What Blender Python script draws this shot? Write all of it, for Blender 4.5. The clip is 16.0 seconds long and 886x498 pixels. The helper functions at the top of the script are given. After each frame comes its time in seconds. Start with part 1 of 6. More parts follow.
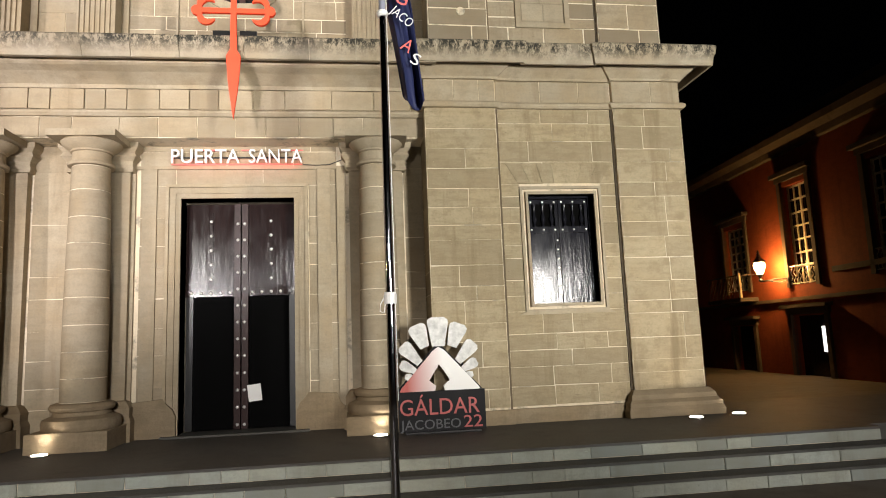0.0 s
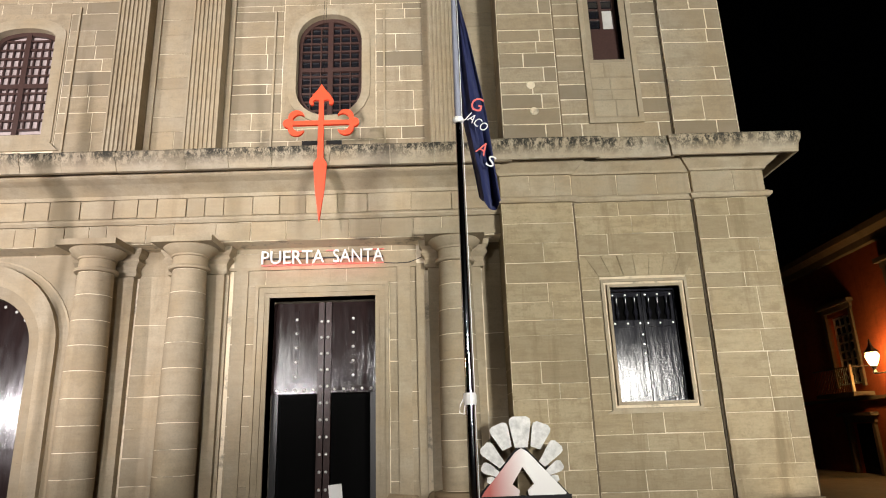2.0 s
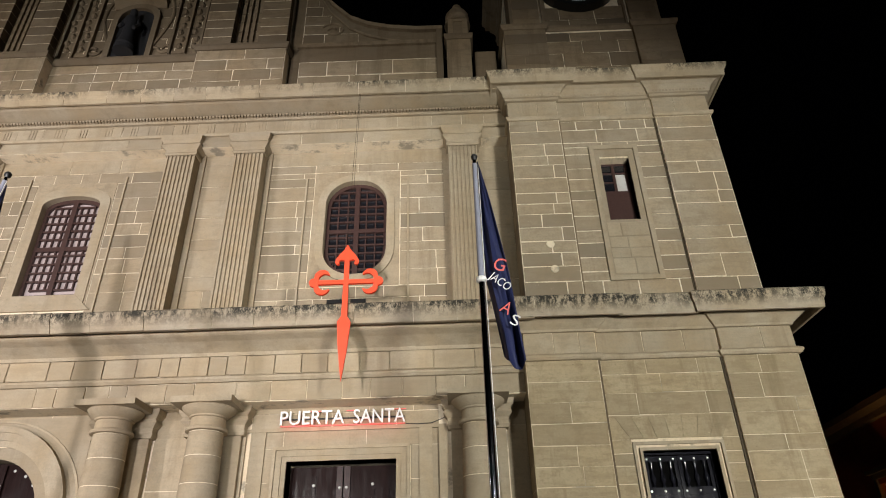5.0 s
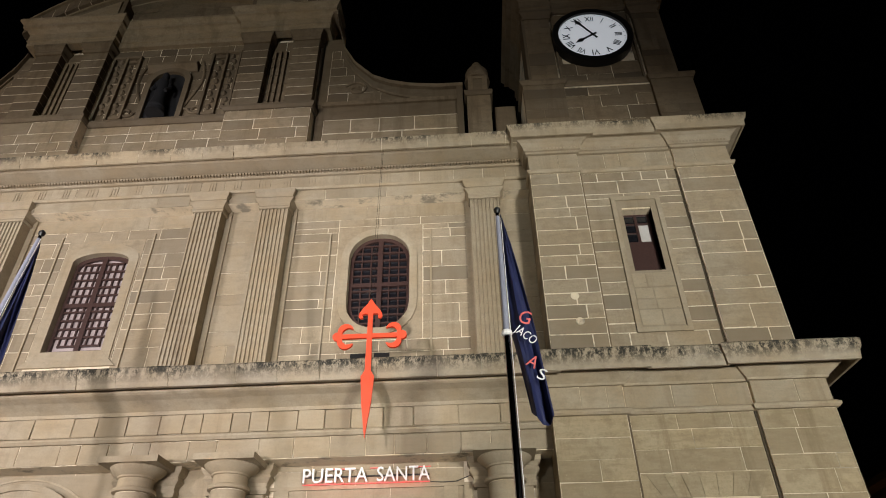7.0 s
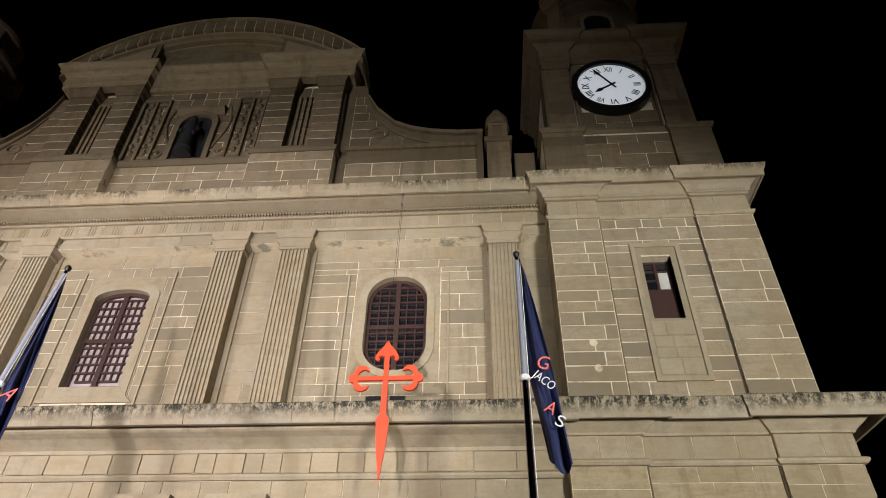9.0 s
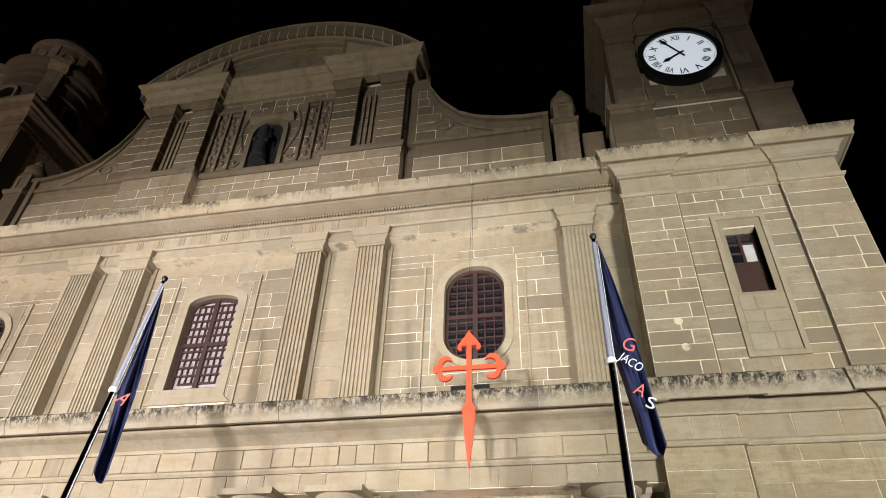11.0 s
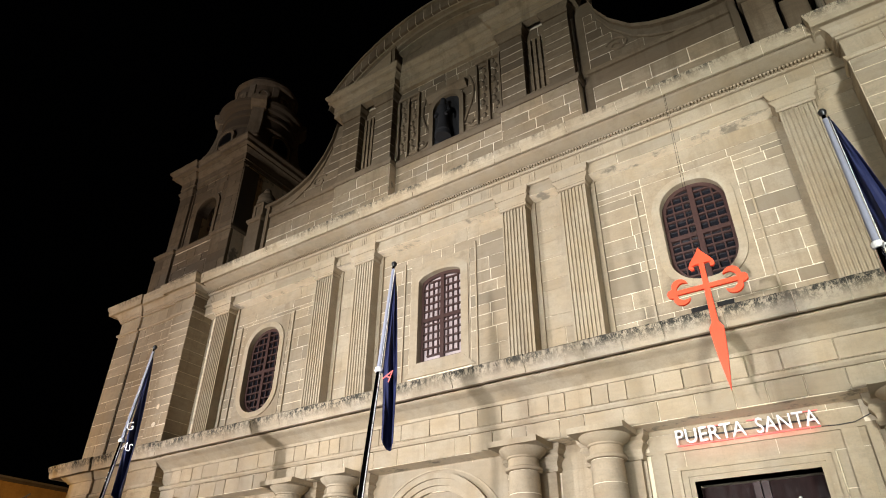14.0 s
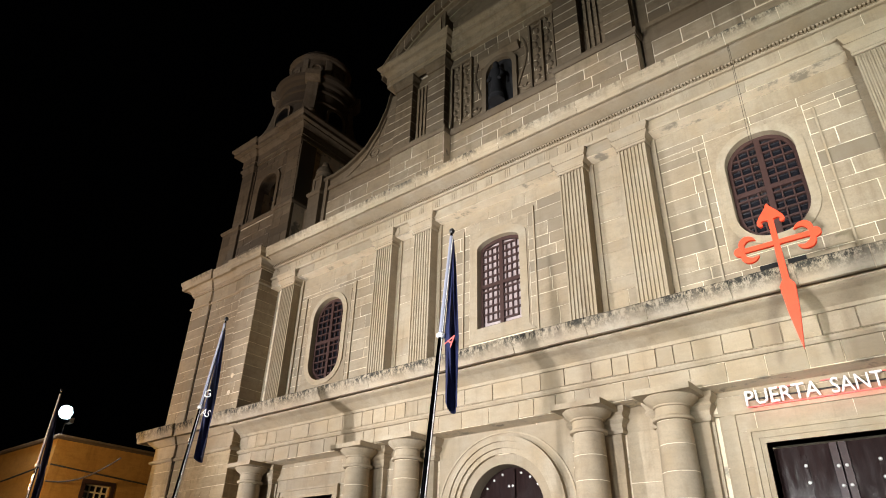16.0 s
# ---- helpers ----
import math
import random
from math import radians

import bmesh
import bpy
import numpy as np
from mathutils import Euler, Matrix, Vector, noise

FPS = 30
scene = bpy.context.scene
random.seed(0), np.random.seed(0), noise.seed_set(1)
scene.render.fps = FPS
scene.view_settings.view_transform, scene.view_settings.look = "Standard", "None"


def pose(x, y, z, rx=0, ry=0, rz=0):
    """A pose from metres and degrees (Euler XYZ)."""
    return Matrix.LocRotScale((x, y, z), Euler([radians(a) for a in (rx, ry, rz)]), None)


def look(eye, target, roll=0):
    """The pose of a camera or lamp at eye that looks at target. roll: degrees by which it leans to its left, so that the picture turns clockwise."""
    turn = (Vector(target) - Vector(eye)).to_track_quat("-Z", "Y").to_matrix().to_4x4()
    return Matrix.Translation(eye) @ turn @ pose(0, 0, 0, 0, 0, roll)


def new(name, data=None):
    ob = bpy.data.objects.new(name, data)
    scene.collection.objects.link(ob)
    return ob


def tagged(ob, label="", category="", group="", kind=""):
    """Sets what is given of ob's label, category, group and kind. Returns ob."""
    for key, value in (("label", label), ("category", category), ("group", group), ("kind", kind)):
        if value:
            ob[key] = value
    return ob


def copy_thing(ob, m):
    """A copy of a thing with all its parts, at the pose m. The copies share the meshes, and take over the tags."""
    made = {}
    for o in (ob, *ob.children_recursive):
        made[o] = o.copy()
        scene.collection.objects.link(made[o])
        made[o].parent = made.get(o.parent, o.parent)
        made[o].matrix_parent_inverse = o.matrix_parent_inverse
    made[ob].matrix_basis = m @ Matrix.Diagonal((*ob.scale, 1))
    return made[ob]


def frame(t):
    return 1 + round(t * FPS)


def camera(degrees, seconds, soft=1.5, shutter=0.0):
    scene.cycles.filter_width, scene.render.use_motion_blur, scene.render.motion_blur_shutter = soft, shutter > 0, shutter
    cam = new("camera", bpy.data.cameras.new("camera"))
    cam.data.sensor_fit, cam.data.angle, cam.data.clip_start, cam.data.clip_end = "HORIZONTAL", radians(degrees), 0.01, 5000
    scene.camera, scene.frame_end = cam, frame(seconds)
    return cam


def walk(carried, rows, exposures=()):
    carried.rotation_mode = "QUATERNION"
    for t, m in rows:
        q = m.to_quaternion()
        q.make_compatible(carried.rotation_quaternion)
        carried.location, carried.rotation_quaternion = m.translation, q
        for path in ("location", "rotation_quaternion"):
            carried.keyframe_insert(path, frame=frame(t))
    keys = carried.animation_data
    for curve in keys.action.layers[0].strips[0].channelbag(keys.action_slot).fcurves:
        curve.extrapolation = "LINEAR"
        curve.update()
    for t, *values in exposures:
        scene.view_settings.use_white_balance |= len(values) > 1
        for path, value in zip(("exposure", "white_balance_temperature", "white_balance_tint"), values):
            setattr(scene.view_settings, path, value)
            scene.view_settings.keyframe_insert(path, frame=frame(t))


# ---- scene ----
cam = camera(69.1, 16.0, 1.0)
PATH = [
    (0, (2.13, -11.956, 1.506), (2.396, -9.993, 1.781), -2.3),
    (0.5, (2.129, -11.978, 1.547), (2.343, -10.02, 1.896), -2.6),
    (1, (2.125, -11.974, 1.59), (2.266, -10.02, 1.997), -2.6),
    (1.5, (2.152, -11.978, 1.567), (2.231, -10.035, 2.037), -2.3),
    (2, (2.166, -11.992, 1.618), (2.189, -10.07, 2.172), -1.9),
    (2.5, (2.14, -11.984, 1.629), (2.147, -10.089, 2.268), -2.1),
    (3, (2.151, -11.982, 1.63), (2.157, -10.106, 2.323), -1.8),
    (3.5, (2.136, -12.0, 1.661), (2.136, -10.148, 2.416), -1.9),
    (4, (2.117, -11.993, 1.647), (2.106, -10.178, 2.486), -1.9),
    (4.5, (2.11, -12.002, 1.67), (2.095, -10.231, 2.598), -1.7),
    (7, (2.06, -12.015, 1.713), (1.98, -10.366, 2.843), -1.1),
    (7.5, (2.034, -12.015, 1.688), (1.945, -10.406, 2.872), -0.2),
    (8, (2.028, -12.025, 1.678), (1.922, -10.454, 2.91), 0.6),
    (10.5, (1.963, -12.045, 1.647), (1.744, -10.493, 2.889), 1.7),
    (11, (1.943, -12.105, 1.651), (1.6, -10.548, 2.858), 2.0),
    (11.5, (1.933, -12.169, 1.669), (1.487, -10.626, 2.861), 1.9),
    (12, (1.89, -12.206, 1.678), (1.329, -10.683, 2.847), 1.5),
    (12.5, (1.872, -12.205, 1.675), (1.191, -10.734, 2.846), 1.2),
    (13, (1.859, -12.169, 1.648), (1.063, -10.73, 2.786), 1.5),
    (13.5, (1.85, -12.162, 1.618), (0.986, -10.733, 2.719), 0.9),
    (14, (1.835, -12.175, 1.605), (0.89, -10.773, 2.673), 0.5),
    (14.5, (1.842, -12.145, 1.607), (0.844, -10.762, 2.651), 1.1),
    (15, (1.847, -12.192, 1.61), (0.799, -10.832, 2.635), 1.4),
    (15.5, (1.842, -12.21, 1.6), (0.746, -10.868, 2.599), 1.6),
    (16, (1.834, -12.173, 1.558), (0.716, -10.836, 2.539), 1.6),
]
walk(cam, [(t, look(eye, target, roll)) for t, eye, target, roll in PATH], [(0.0, 0.12, 6420, 12), (4.5, -0.24, 6350, 11), (8.0, -0.4, 6350, 12), (10.5, 0.19, 6120, 10), (16.0, 0.21, 6100, 8)])

# ---- night sky, floodlights and added fill ----
world = bpy.data.worlds.new("night")
scene.world = world
world.use_nodes = True
world.node_tree.nodes["Background"].inputs[0].default_value = (0.010, 0.010, 0.012, 1)
world.node_tree.nodes["Background"].inputs[1].default_value = 0.015


def lamp(kind, name, m, power, colour, radius=0.25, cone=60, blend=0.5):
    data = bpy.data.lights.new(name, kind)
    data.energy, data.color, data.shadow_soft_size = power, colour, radius
    if kind == "SPOT":
        data.spot_size, data.spot_blend = radians(cone), blend
    ob = new(name, data)
    ob.matrix_world = m
    return ob


AX = -6.46  # the church's axis of symmetry
COOL, ROSY, PLAIN, WARM = (0.97, 0.95, 0.86), (1.0, 0.925, 0.91), (1.0, 0.945, 0.89), (1.0, 0.87, 0.83)
# floods on masts over the plaza, each turned at its own stretch of the front, and added fill lamps behind
for name, eye, aim, power, cone, blend, size, colour in (
    ("middle", (-4.2, -17.5, 3.2), (-4.3, 0, 7.6), 10800, 47, 0.5, 0.3, ROSY),
    ("east", (9.8, -17.5, 3.2), (5.4, 0, 6.7), 15200, 50, 0.6, 1.1, COOL),
    ("inner_west", (-16.0, -17.5, 3.2), (-9.5, 0, 7.2), 13200, 54, 0.6, 0.10, ROSY),
    ("west", (-26.0, -17.5, 3.2), (-18.5, 0, 6.2), 6000, 60, 0.8, 0.3, WARM),
    # Fill lamps, street included, added behind for gable, towers and forecourt; none seen.
    ("street", (-9.5, -26.0, 6.0), (-5.4, 0, 11.8), 12800, 54, 0.9, 0.5, COOL),
    ("fill_east", (12.0, -25.0, 4.8), (10.5, -4.5, -0.6), 9000, 34, 0.9, 0.5, PLAIN),
    ("fill_tower", (14.0, -25.0, 5.0), (5.6, 0, 14.6), 2800, 30, 0.8, 0.5, PLAIN),
    ("fill_west", (-17.0, -26.0, 5.0), (-19.2, 0, 17.0), 8600, 44, 0.9, 0.5, WARM),
    ("fill_middle", (2.0, -25.0, 5.5), (-1.2, -4.8, -0.6), 12500, 36, 0.9, 0.5, PLAIN),
):
    lamp("SPOT", "floodlight_" + name, look(eye, aim), power, colour, size, cone, blend)

# ---- materials ----


def graph(name):
    m = bpy.data.materials.new(name)
    m.use_nodes = True
    t = m.node_tree
    return m, t, t.nodes["Principled BSDF"]


def node(t, kind, **inputs):
    n = t.nodes.new(kind)
    for k, v in inputs.items():
        n.inputs[k.replace("_", " ")].default_value = v
    return n


def mix(t, fac, a, b, blend="MIX"):
    n = t.nodes.new("ShaderNodeMix")
    n.data_type, n.blend_type = "RGBA", blend
    for sock, v in ((n.inputs[0], fac), (n.inputs[6], a), (n.inputs[7], b)):
        if isinstance(v, bpy.types.NodeSocket):
            t.links.new(v, sock)
        else:
            sock.default_value = v if isinstance(v, (int, float)) else (*v, 1)
    return n.outputs[2]


def ramp(t, value, a, b):
    n = t.nodes.new("ShaderNodeMapRange")
    n.inputs[1].default_value, n.inputs[2].default_value = a, b
    t.links.new(value, n.inputs[0])
    return n.outputs[0]


def noise_out(t, scale, detail=6, rough=0.6, stretch=(1, 1, 1)):
    geo = t.nodes.new("ShaderNodeNewGeometry")
    mp = t.nodes.new("ShaderNodeMapping")
    mp.inputs["Scale"].default_value = stretch
    t.links.new(geo.outputs["Position"], mp.inputs["Vector"])
    n = node(t, "ShaderNodeTexNoise", Scale=scale, Detail=detail, Roughness=rough)
    t.links.new(mp.outputs[0], n.inputs["Vector"])
    return n.outputs["Fac"]


def bump(t, b, height, strength, distance):
    n = node(t, "ShaderNodeBump", Strength=strength, Distance=distance)
    t.links.new(height, n.inputs["Height"])
    t.links.new(n.outputs[0], b.inputs["Normal"])


def times(t, a, b):
    n = t.nodes.new("ShaderNodeMath")
    n.operation = "MULTIPLY"
    for sock, v in zip(n.inputs, (a, b)):
        if isinstance(v, bpy.types.NodeSocket):
            t.links.new(v, sock)
        else:
            sock.default_value = v
    return n.outputs[0]


def stone(name, colour, spread=0.35, stain=None, rough=0.85, relief=0.5, seed=0.0, fine=28, patchy=0.0, warmth=1.0, wear=1.0):
    """Bedded sandstone: each block its own tone, thin level beds, soft stains, rain runs and worn pits."""
    m, t, b = graph(name)
    colour = tuple(c * 0.76 for c in colour)
    info = t.nodes.new("ShaderNodeObjectInfo")
    lot = t.nodes.new("ShaderNodeMath")
    lot.operation = "POWER"
    lot.inputs[1].default_value = 0.55
    t.links.new(info.outputs["Random"], lot.inputs[0])
    dark = tuple(c * f for c, f in zip(colour, (1 - spread, 1 - spread * 0.98, 1 - spread * 0.92)))
    light = tuple(min(1, c * (1 + spread * 0.34)) for c in colour)
    base = mix(t, lot.outputs[0], dark, light)
    drift = mix(t, ramp(t, noise_out(t, 0.75 + seed, 4, 0.55), 0.36, 0.66), (1, 1, 1), (0.93, 0.93 - 0.07 * warmth, 0.93 - 0.17 * warmth))
    base = mix(t, 1.0, base, drift, "MULTIPLY")
    bed = noise_out(t, 2.6 + seed, 7, 0.66, (0.7, 0.7, 3.4))
    base = mix(t, times(t, ramp(t, bed, 0.46, 0.68), 0.36 * wear), base, tuple(c * f for c, f in zip(colour, (0.58, 0.55, 0.50))))
    blotch = noise_out(t, 3.4 + seed, 6, 0.62)
    base = mix(t, times(t, ramp(t, blotch, 0.50, 0.66), 0.45 * wear), base, tuple(c * f for c, f in zip(colour, (0.62, 0.59, 0.54))))
    grain = noise_out(t, fine, 7, 0.7)
    base = mix(t, times(t, ramp(t, grain, 0.45, 0.70), 0.5), base, tuple(c * 0.68 for c in colour))
    runs = ramp(t, noise_out(t, 2.0 + seed, 6, 0.65, (1, 1, 0.10)), 0.54, 0.70)
    base = mix(t, times(t, runs, 0.62 * wear), base, tuple(c * f for c, f in zip(colour, (0.54, 0.50, 0.44))))
    pits = ramp(t, noise_out(t, 9, 8, 0.8, (0.8, 0.8, 2.6)), 0.615, 0.66)
    base = mix(t, times(t, pits, 0.55 * wear), base, tuple(c * 0.42 for c in colour))
    chips = ramp(t, noise_out(t, 7, 9, 0.85, (0.7, 0.7, 2.2)), 0.635, 0.67)
    base = mix(t, times(t, chips, 0.7 * wear), base, tuple(min(1, c * 1.5) for c in colour))
    if patchy:
        base = mix(t, ramp(t, noise_out(t, 1.9, 5, 0.7), 0.54, 0.63), base, tuple(c * patchy for c in colour))
    if stain:
        # lichen: patches along the crest of a ledge, running down in streaks
        amount, low, high = stain
        geo = t.nodes.new("ShaderNodeNewGeometry")
        xyz = t.nodes.new("ShaderNodeSeparateXYZ")
        t.links.new(geo.outputs["Position"], xyz.inputs[0])
        s1 = ramp(t, noise_out(t, 0.9, 6, 0.65, (1, 1, 0.3)), 0.60 - amount * 0.2, 0.66 - amount * 0.12)
        s2 = ramp(t, noise_out(t, 8, 9, 0.85, (1, 1, 0.55)), 0.45, 0.53)
        fac = times(t, times(t, s1, s2), ramp(t, xyz.outputs["Z"], low, high))
        base = mix(t, fac, base, (0.030, 0.028, 0.021))
    t.links.new(base, b.inputs["Base Color"])
    b.inputs["Roughness"].default_value = rough
    b.inputs["Specular IOR Level"].default_value = 0.25
    first = node(t, "ShaderNodeBump", Strength=relief, Distance=0.010)
    t.links.new(grain, first.inputs["Height"])
    second = node(t, "ShaderNodeBump", Strength=min(1, relief * 0.9), Distance=0.016)
    t.links.new(bed, second.inputs["Height"])
    t.links.new(first.outputs[0], second.inputs["Normal"])
    t.links.new(second.outputs[0], b.inputs["Normal"])
    return m


def plain(name, colour, rough=0.5, metal=0.0, wear=0.25, scale=14, relief=0.15, spec=0.5, coat=0.0):
    m, t, b = graph(name)
    n = noise_out(t, scale, 7, 0.65)
    base = mix(t, ramp(t, n, 0.35, 0.75), colour, tuple(c * (1 - wear) for c in colour))
    t.links.new(base, b.inputs["Base Color"])
    r = node(t, "ShaderNodeMapRange")
    r.inputs[3].default_value, r.inputs[4].default_value = rough * 0.8, min(1, rough * 1.25)
    t.links.new(noise_out(t, scale * 0.4, 5), r.inputs[0])
    t.links.new(r.outputs[0], b.inputs["Roughness"])
    b.inputs["Metallic"].default_value = metal
    b.inputs["Specular IOR Level"].default_value = spec
    b.inputs["Coat Weight"].default_value = coat
    b.inputs["Coat Roughness"].default_value = 0.12
    bump(t, b, noise_out(t, scale * 2.5, 5), relief, 0.004)
    return m


def worn_gloss(name, colour, rough, spec):
    """Old brushed gloss paint or varnish: the shine breaks up along the grain, which runs upwards."""
    m, t, b = graph(name)
    streak = noise_out(t, 26, 7, 0.7, (1, 1, 0.07))
    base = mix(t, ramp(t, streak, 0.4, 0.7), colour, tuple(c * 1.7 for c in colour))
    t.links.new(base, b.inputs["Base Color"])
    r = node(t, "ShaderNodeMapRange")
    r.inputs[1].default_value, r.inputs[2].default_value = 0.35, 0.68
    r.inputs[3].default_value, r.inputs[4].default_value = rough * 0.72, rough * 1.5
    t.links.new(noise_out(t, 7, 8, 0.75, (1, 1, 0.35)), r.inputs[0])
    t.links.new(r.outputs[0], b.inputs["Roughness"])
    b.inputs["Specular IOR Level"].default_value = spec
    bump(t, b, noise_out(t, 9, 6, 0.6, (1, 1, 0.16)), 0.5, 0.012)
    return m


def glow(name, colour, strength):
    m, t, b = graph(name)
    b.inputs["Base Color"].default_value = (*colour, 1)
    b.inputs["Emission Color"].default_value = (*colour, 1)
    b.inputs["Emission Strength"].default_value = strength
    return m


SAND = (0.43, 0.36, 0.255)
M_STONE = stone("sandstone", SAND, 0.36)
M_BAY = stone("bay_sandstone", (0.475, 0.39, 0.25), 0.30, seed=0.5, relief=1.0, warmth=0.6, wear=1.35)
M_BAYJOINT = stone("bay_mortar", (0.90, 0.78, 0.58), 0.06, seed=0.2, patchy=0.46, wear=0.5)
# Strip colour holding both a deep groove's shade and its grime.
M_GROOVE = stone("shaded_dirty_groove", (0.085, 0.065, 0.04), 0.1)
M_STILE = plain("worn_door_stile", (0.035, 0.018, 0.016), 0.30, 0, 0.4, 12, 0.2, 0.2)
M_SMOOTH = stone("dressed_sandstone", (0.47, 0.397, 0.282), 0.20, seed=0.4, relief=0.3, wear=0.8)
M_MOULD = stone("moulded_sandstone", (0.50, 0.425, 0.305), 0.14, seed=0.6, relief=0.35, wear=0.8)
M_MORTAR = stone("lime_mortar", (0.98, 0.87, 0.67), 0.06, seed=0.2, relief=0.2, patchy=0.42, wear=0.4)
M_LEDGE = stone("lichened_sandstone", (0.50, 0.43, 0.32), 0.12, stain=(1.6, 6.40, 6.60), relief=0.8)
M_CORN = stone("weathered_sandstone", (0.52, 0.44, 0.31), 0.12, stain=(0.8, 12.24, 12.44), relief=0.7)
M_OLD = stone("brown_sandstone", (0.225, 0.175, 0.115), 0.50, wear=1.3)
M_CUT = stone("brown_dressed_stone", (0.36, 0.29, 0.195), 0.32, seed=0.3, wear=1.2)
M_OLDMORTAR = stone("grey_mortar", (1.0, 0.88, 0.68), 0.08, seed=0.3, patchy=0.34, wear=0.4)
M_BASE = stone("worn_plinth_stone", (0.36, 0.285, 0.185), 0.30, relief=0.8)
M_PAVE = stone("grey_paving", (0.118, 0.114, 0.104), 0.12, rough=0.6)
M_STEP = stone("pale_step_stone", (0.52, 0.56, 0.49), 0.50, rough=0.6, fine=40)
M_TREAD = stone("dark_step_stone", (0.11, 0.11, 0.098), 0.15, rough=0.55)
M_GROUND = stone("plaza_stone", (0.20, 0.18, 0.15), 0.15, rough=0.7)
M_DOOR = worn_gloss("varnished_dark_wood", (0.012, 0.0065, 0.006), 0.13, 0.26)
M_SHUTTER = worn_gloss("black_gloss_paint", (0.008, 0.008, 0.011), 0.13, 0.13)
M_GLASSDOOR = plain("black_glazed_panel", (0.004, 0.004, 0.004), 0.12, 0, 0.1, 6, 0.06, 0.0)
M_FRAMEWOOD = plain("brown_window_paint", (0.055, 0.026, 0.021), 0.45, 0, 0.3, 20)
M_STUD = plain("bright_stud_metal", (0.80, 0.79, 0.76), 0.30, 0.45, 0.1)
M_STEEL = plain("polished_pole_metal", (0.34, 0.34, 0.36), 0.08, 1.0, 0.1, 8, 0.02)
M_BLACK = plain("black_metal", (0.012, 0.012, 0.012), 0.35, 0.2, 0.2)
M_WHITE = plain("white_plastic", (0.85, 0.84, 0.82), 0.4, 0, 0.06)
M_RED = plain("red_painted_board", (0.86, 0.075, 0.022), 0.5, 0, 0.12, 6)
M_REDTUBE = glow("red_light_strip", (0.8, 0.12, 0.11), 0.12)
M_FLAG = plain("navy_flag_cloth", (0.008, 0.013, 0.065), 0.7, 0, 0.25, 5, 0.1)
M_SLEEVE = plain("pale_flag_sleeve", (0.26, 0.27, 0.33), 0.5, 0, 0.12)
M_FLAGINK = plain("white_flag_print", (0.75, 0.74, 0.74), 0.7, 0, 0.1)
M_FLAGPINK = plain("pink_flag_print", (0.75, 0.16, 0.14), 0.7, 0, 0.1)
M_BOARD = plain("black_sign_board", (0.008, 0.007, 0.008), 0.6, 0, 0.4, 5, 0.15, 0.2)
M_SHELL = plain("scuffed_white_board", (0.70, 0.69, 0.66), 0.5, 0, 0.55, 7)
M_SIGNRED = plain("faded_red_letter", (0.46, 0.085, 0.075), 0.5, 0, 0.3, 9)
M_SIGNGREY = plain("grey_letter", (0.07, 0.07, 0.075), 0.5, 0, 0.3, 9)
M_PAPER = plain("white_paper", (0.82, 0.81, 0.78), 0.8, 0, 0.04)
M_DIAL = glow("lit_clock_dial", (0.80, 0.84, 0.88), 0.50)
M_INK = plain("black_dial_ink", (0.008, 0.008, 0.008), 0.5)
M_ORANGE = stone("red_ochre_render", (0.36, 0.078, 0.022), 0.05, rough=0.9, fine=14)
M_TRIM = stone("dark_street_stone", (0.16, 0.12, 0.085), 0.15)
M_YELLOW = stone("yellow_render", (0.62, 0.36, 0.10), 0.05, rough=0.9, fine=14)
M_DULL = stone("pale_render", (0.30, 0.25, 0.18), 0.05, rough=0.9)
M_CREAM = plain("cream_window_paint", (0.62, 0.55, 0.40), 0.5)
M_SPOT = glow("ground_lamp_glass", (1.0, 0.92, 0.78), 9)
M_LANTERN = glow("lantern_glass", (1.0, 0.60, 0.20), 22)
M_COLD = glow("floodlight_glass", (0.75, 0.88, 1.0), 30)
M_SCREEN = glow("lit_panel", (1.0, 0.96, 0.88), 2.2)
M_STATUE = stone("dark_statue_stone", (0.022, 0.023, 0.027), 0.1)
M_ROPE = plain("dark_cable", (0.05, 0.045, 0.04), 0.7)


M_PANE = plain("curtained_pane", (0.42, 0.35, 0.34), 0.45, 0, 0.30, 3, 0.1, 0.4)
M_DARKPANE = plain("dark_pane", (0.012, 0.012, 0.015), 0.06, 0, 0.3, 5, 0.05, 0.7)
M_PALEPANE = plain("pale_pane", (0.55, 0.53, 0.50), 0.2, 0, 0.2, 5, 0.05, 0.6)

# ---- building helpers ----


def bx(bm, x0, x1, y0, y1, z0, z1):
    x0, x1, y0, y1, z0, z1 = min(x0, x1), max(x0, x1), min(y0, y1), max(y0, y1), min(z0, z1), max(z0, z1)
    v = [bm.verts.new(p) for p in ((x0, y0, z0), (x1, y0, z0), (x1, y1, z0), (x0, y1, z0), (x0, y0, z1), (x1, y0, z1), (x1, y1, z1), (x0, y1, z1))]
    for f in ((0, 3, 2, 1), (4, 5, 6, 7), (0, 1, 5, 4), (1, 2, 6, 5), (2, 3, 7, 6), (3, 0, 4, 7)):
        bm.faces.new([v[i] for i in f])
    return bm


def prism(bm, pts, y0, y1):
    """A polygon of (x, z) corners drawn out from y0 to y1."""
    a = [bm.verts.new((x, y0, z)) for x, z in pts]
    b = [bm.verts.new((x, y1, z)) for x, z in pts]
    bm.faces.new(a)
    bm.faces.new(b[::-1])
    n = len(pts)
    for i in range(n):
        bm.faces.new((a[i], b[i], b[(i + 1) % n], a[(i + 1) % n]))
    return bm


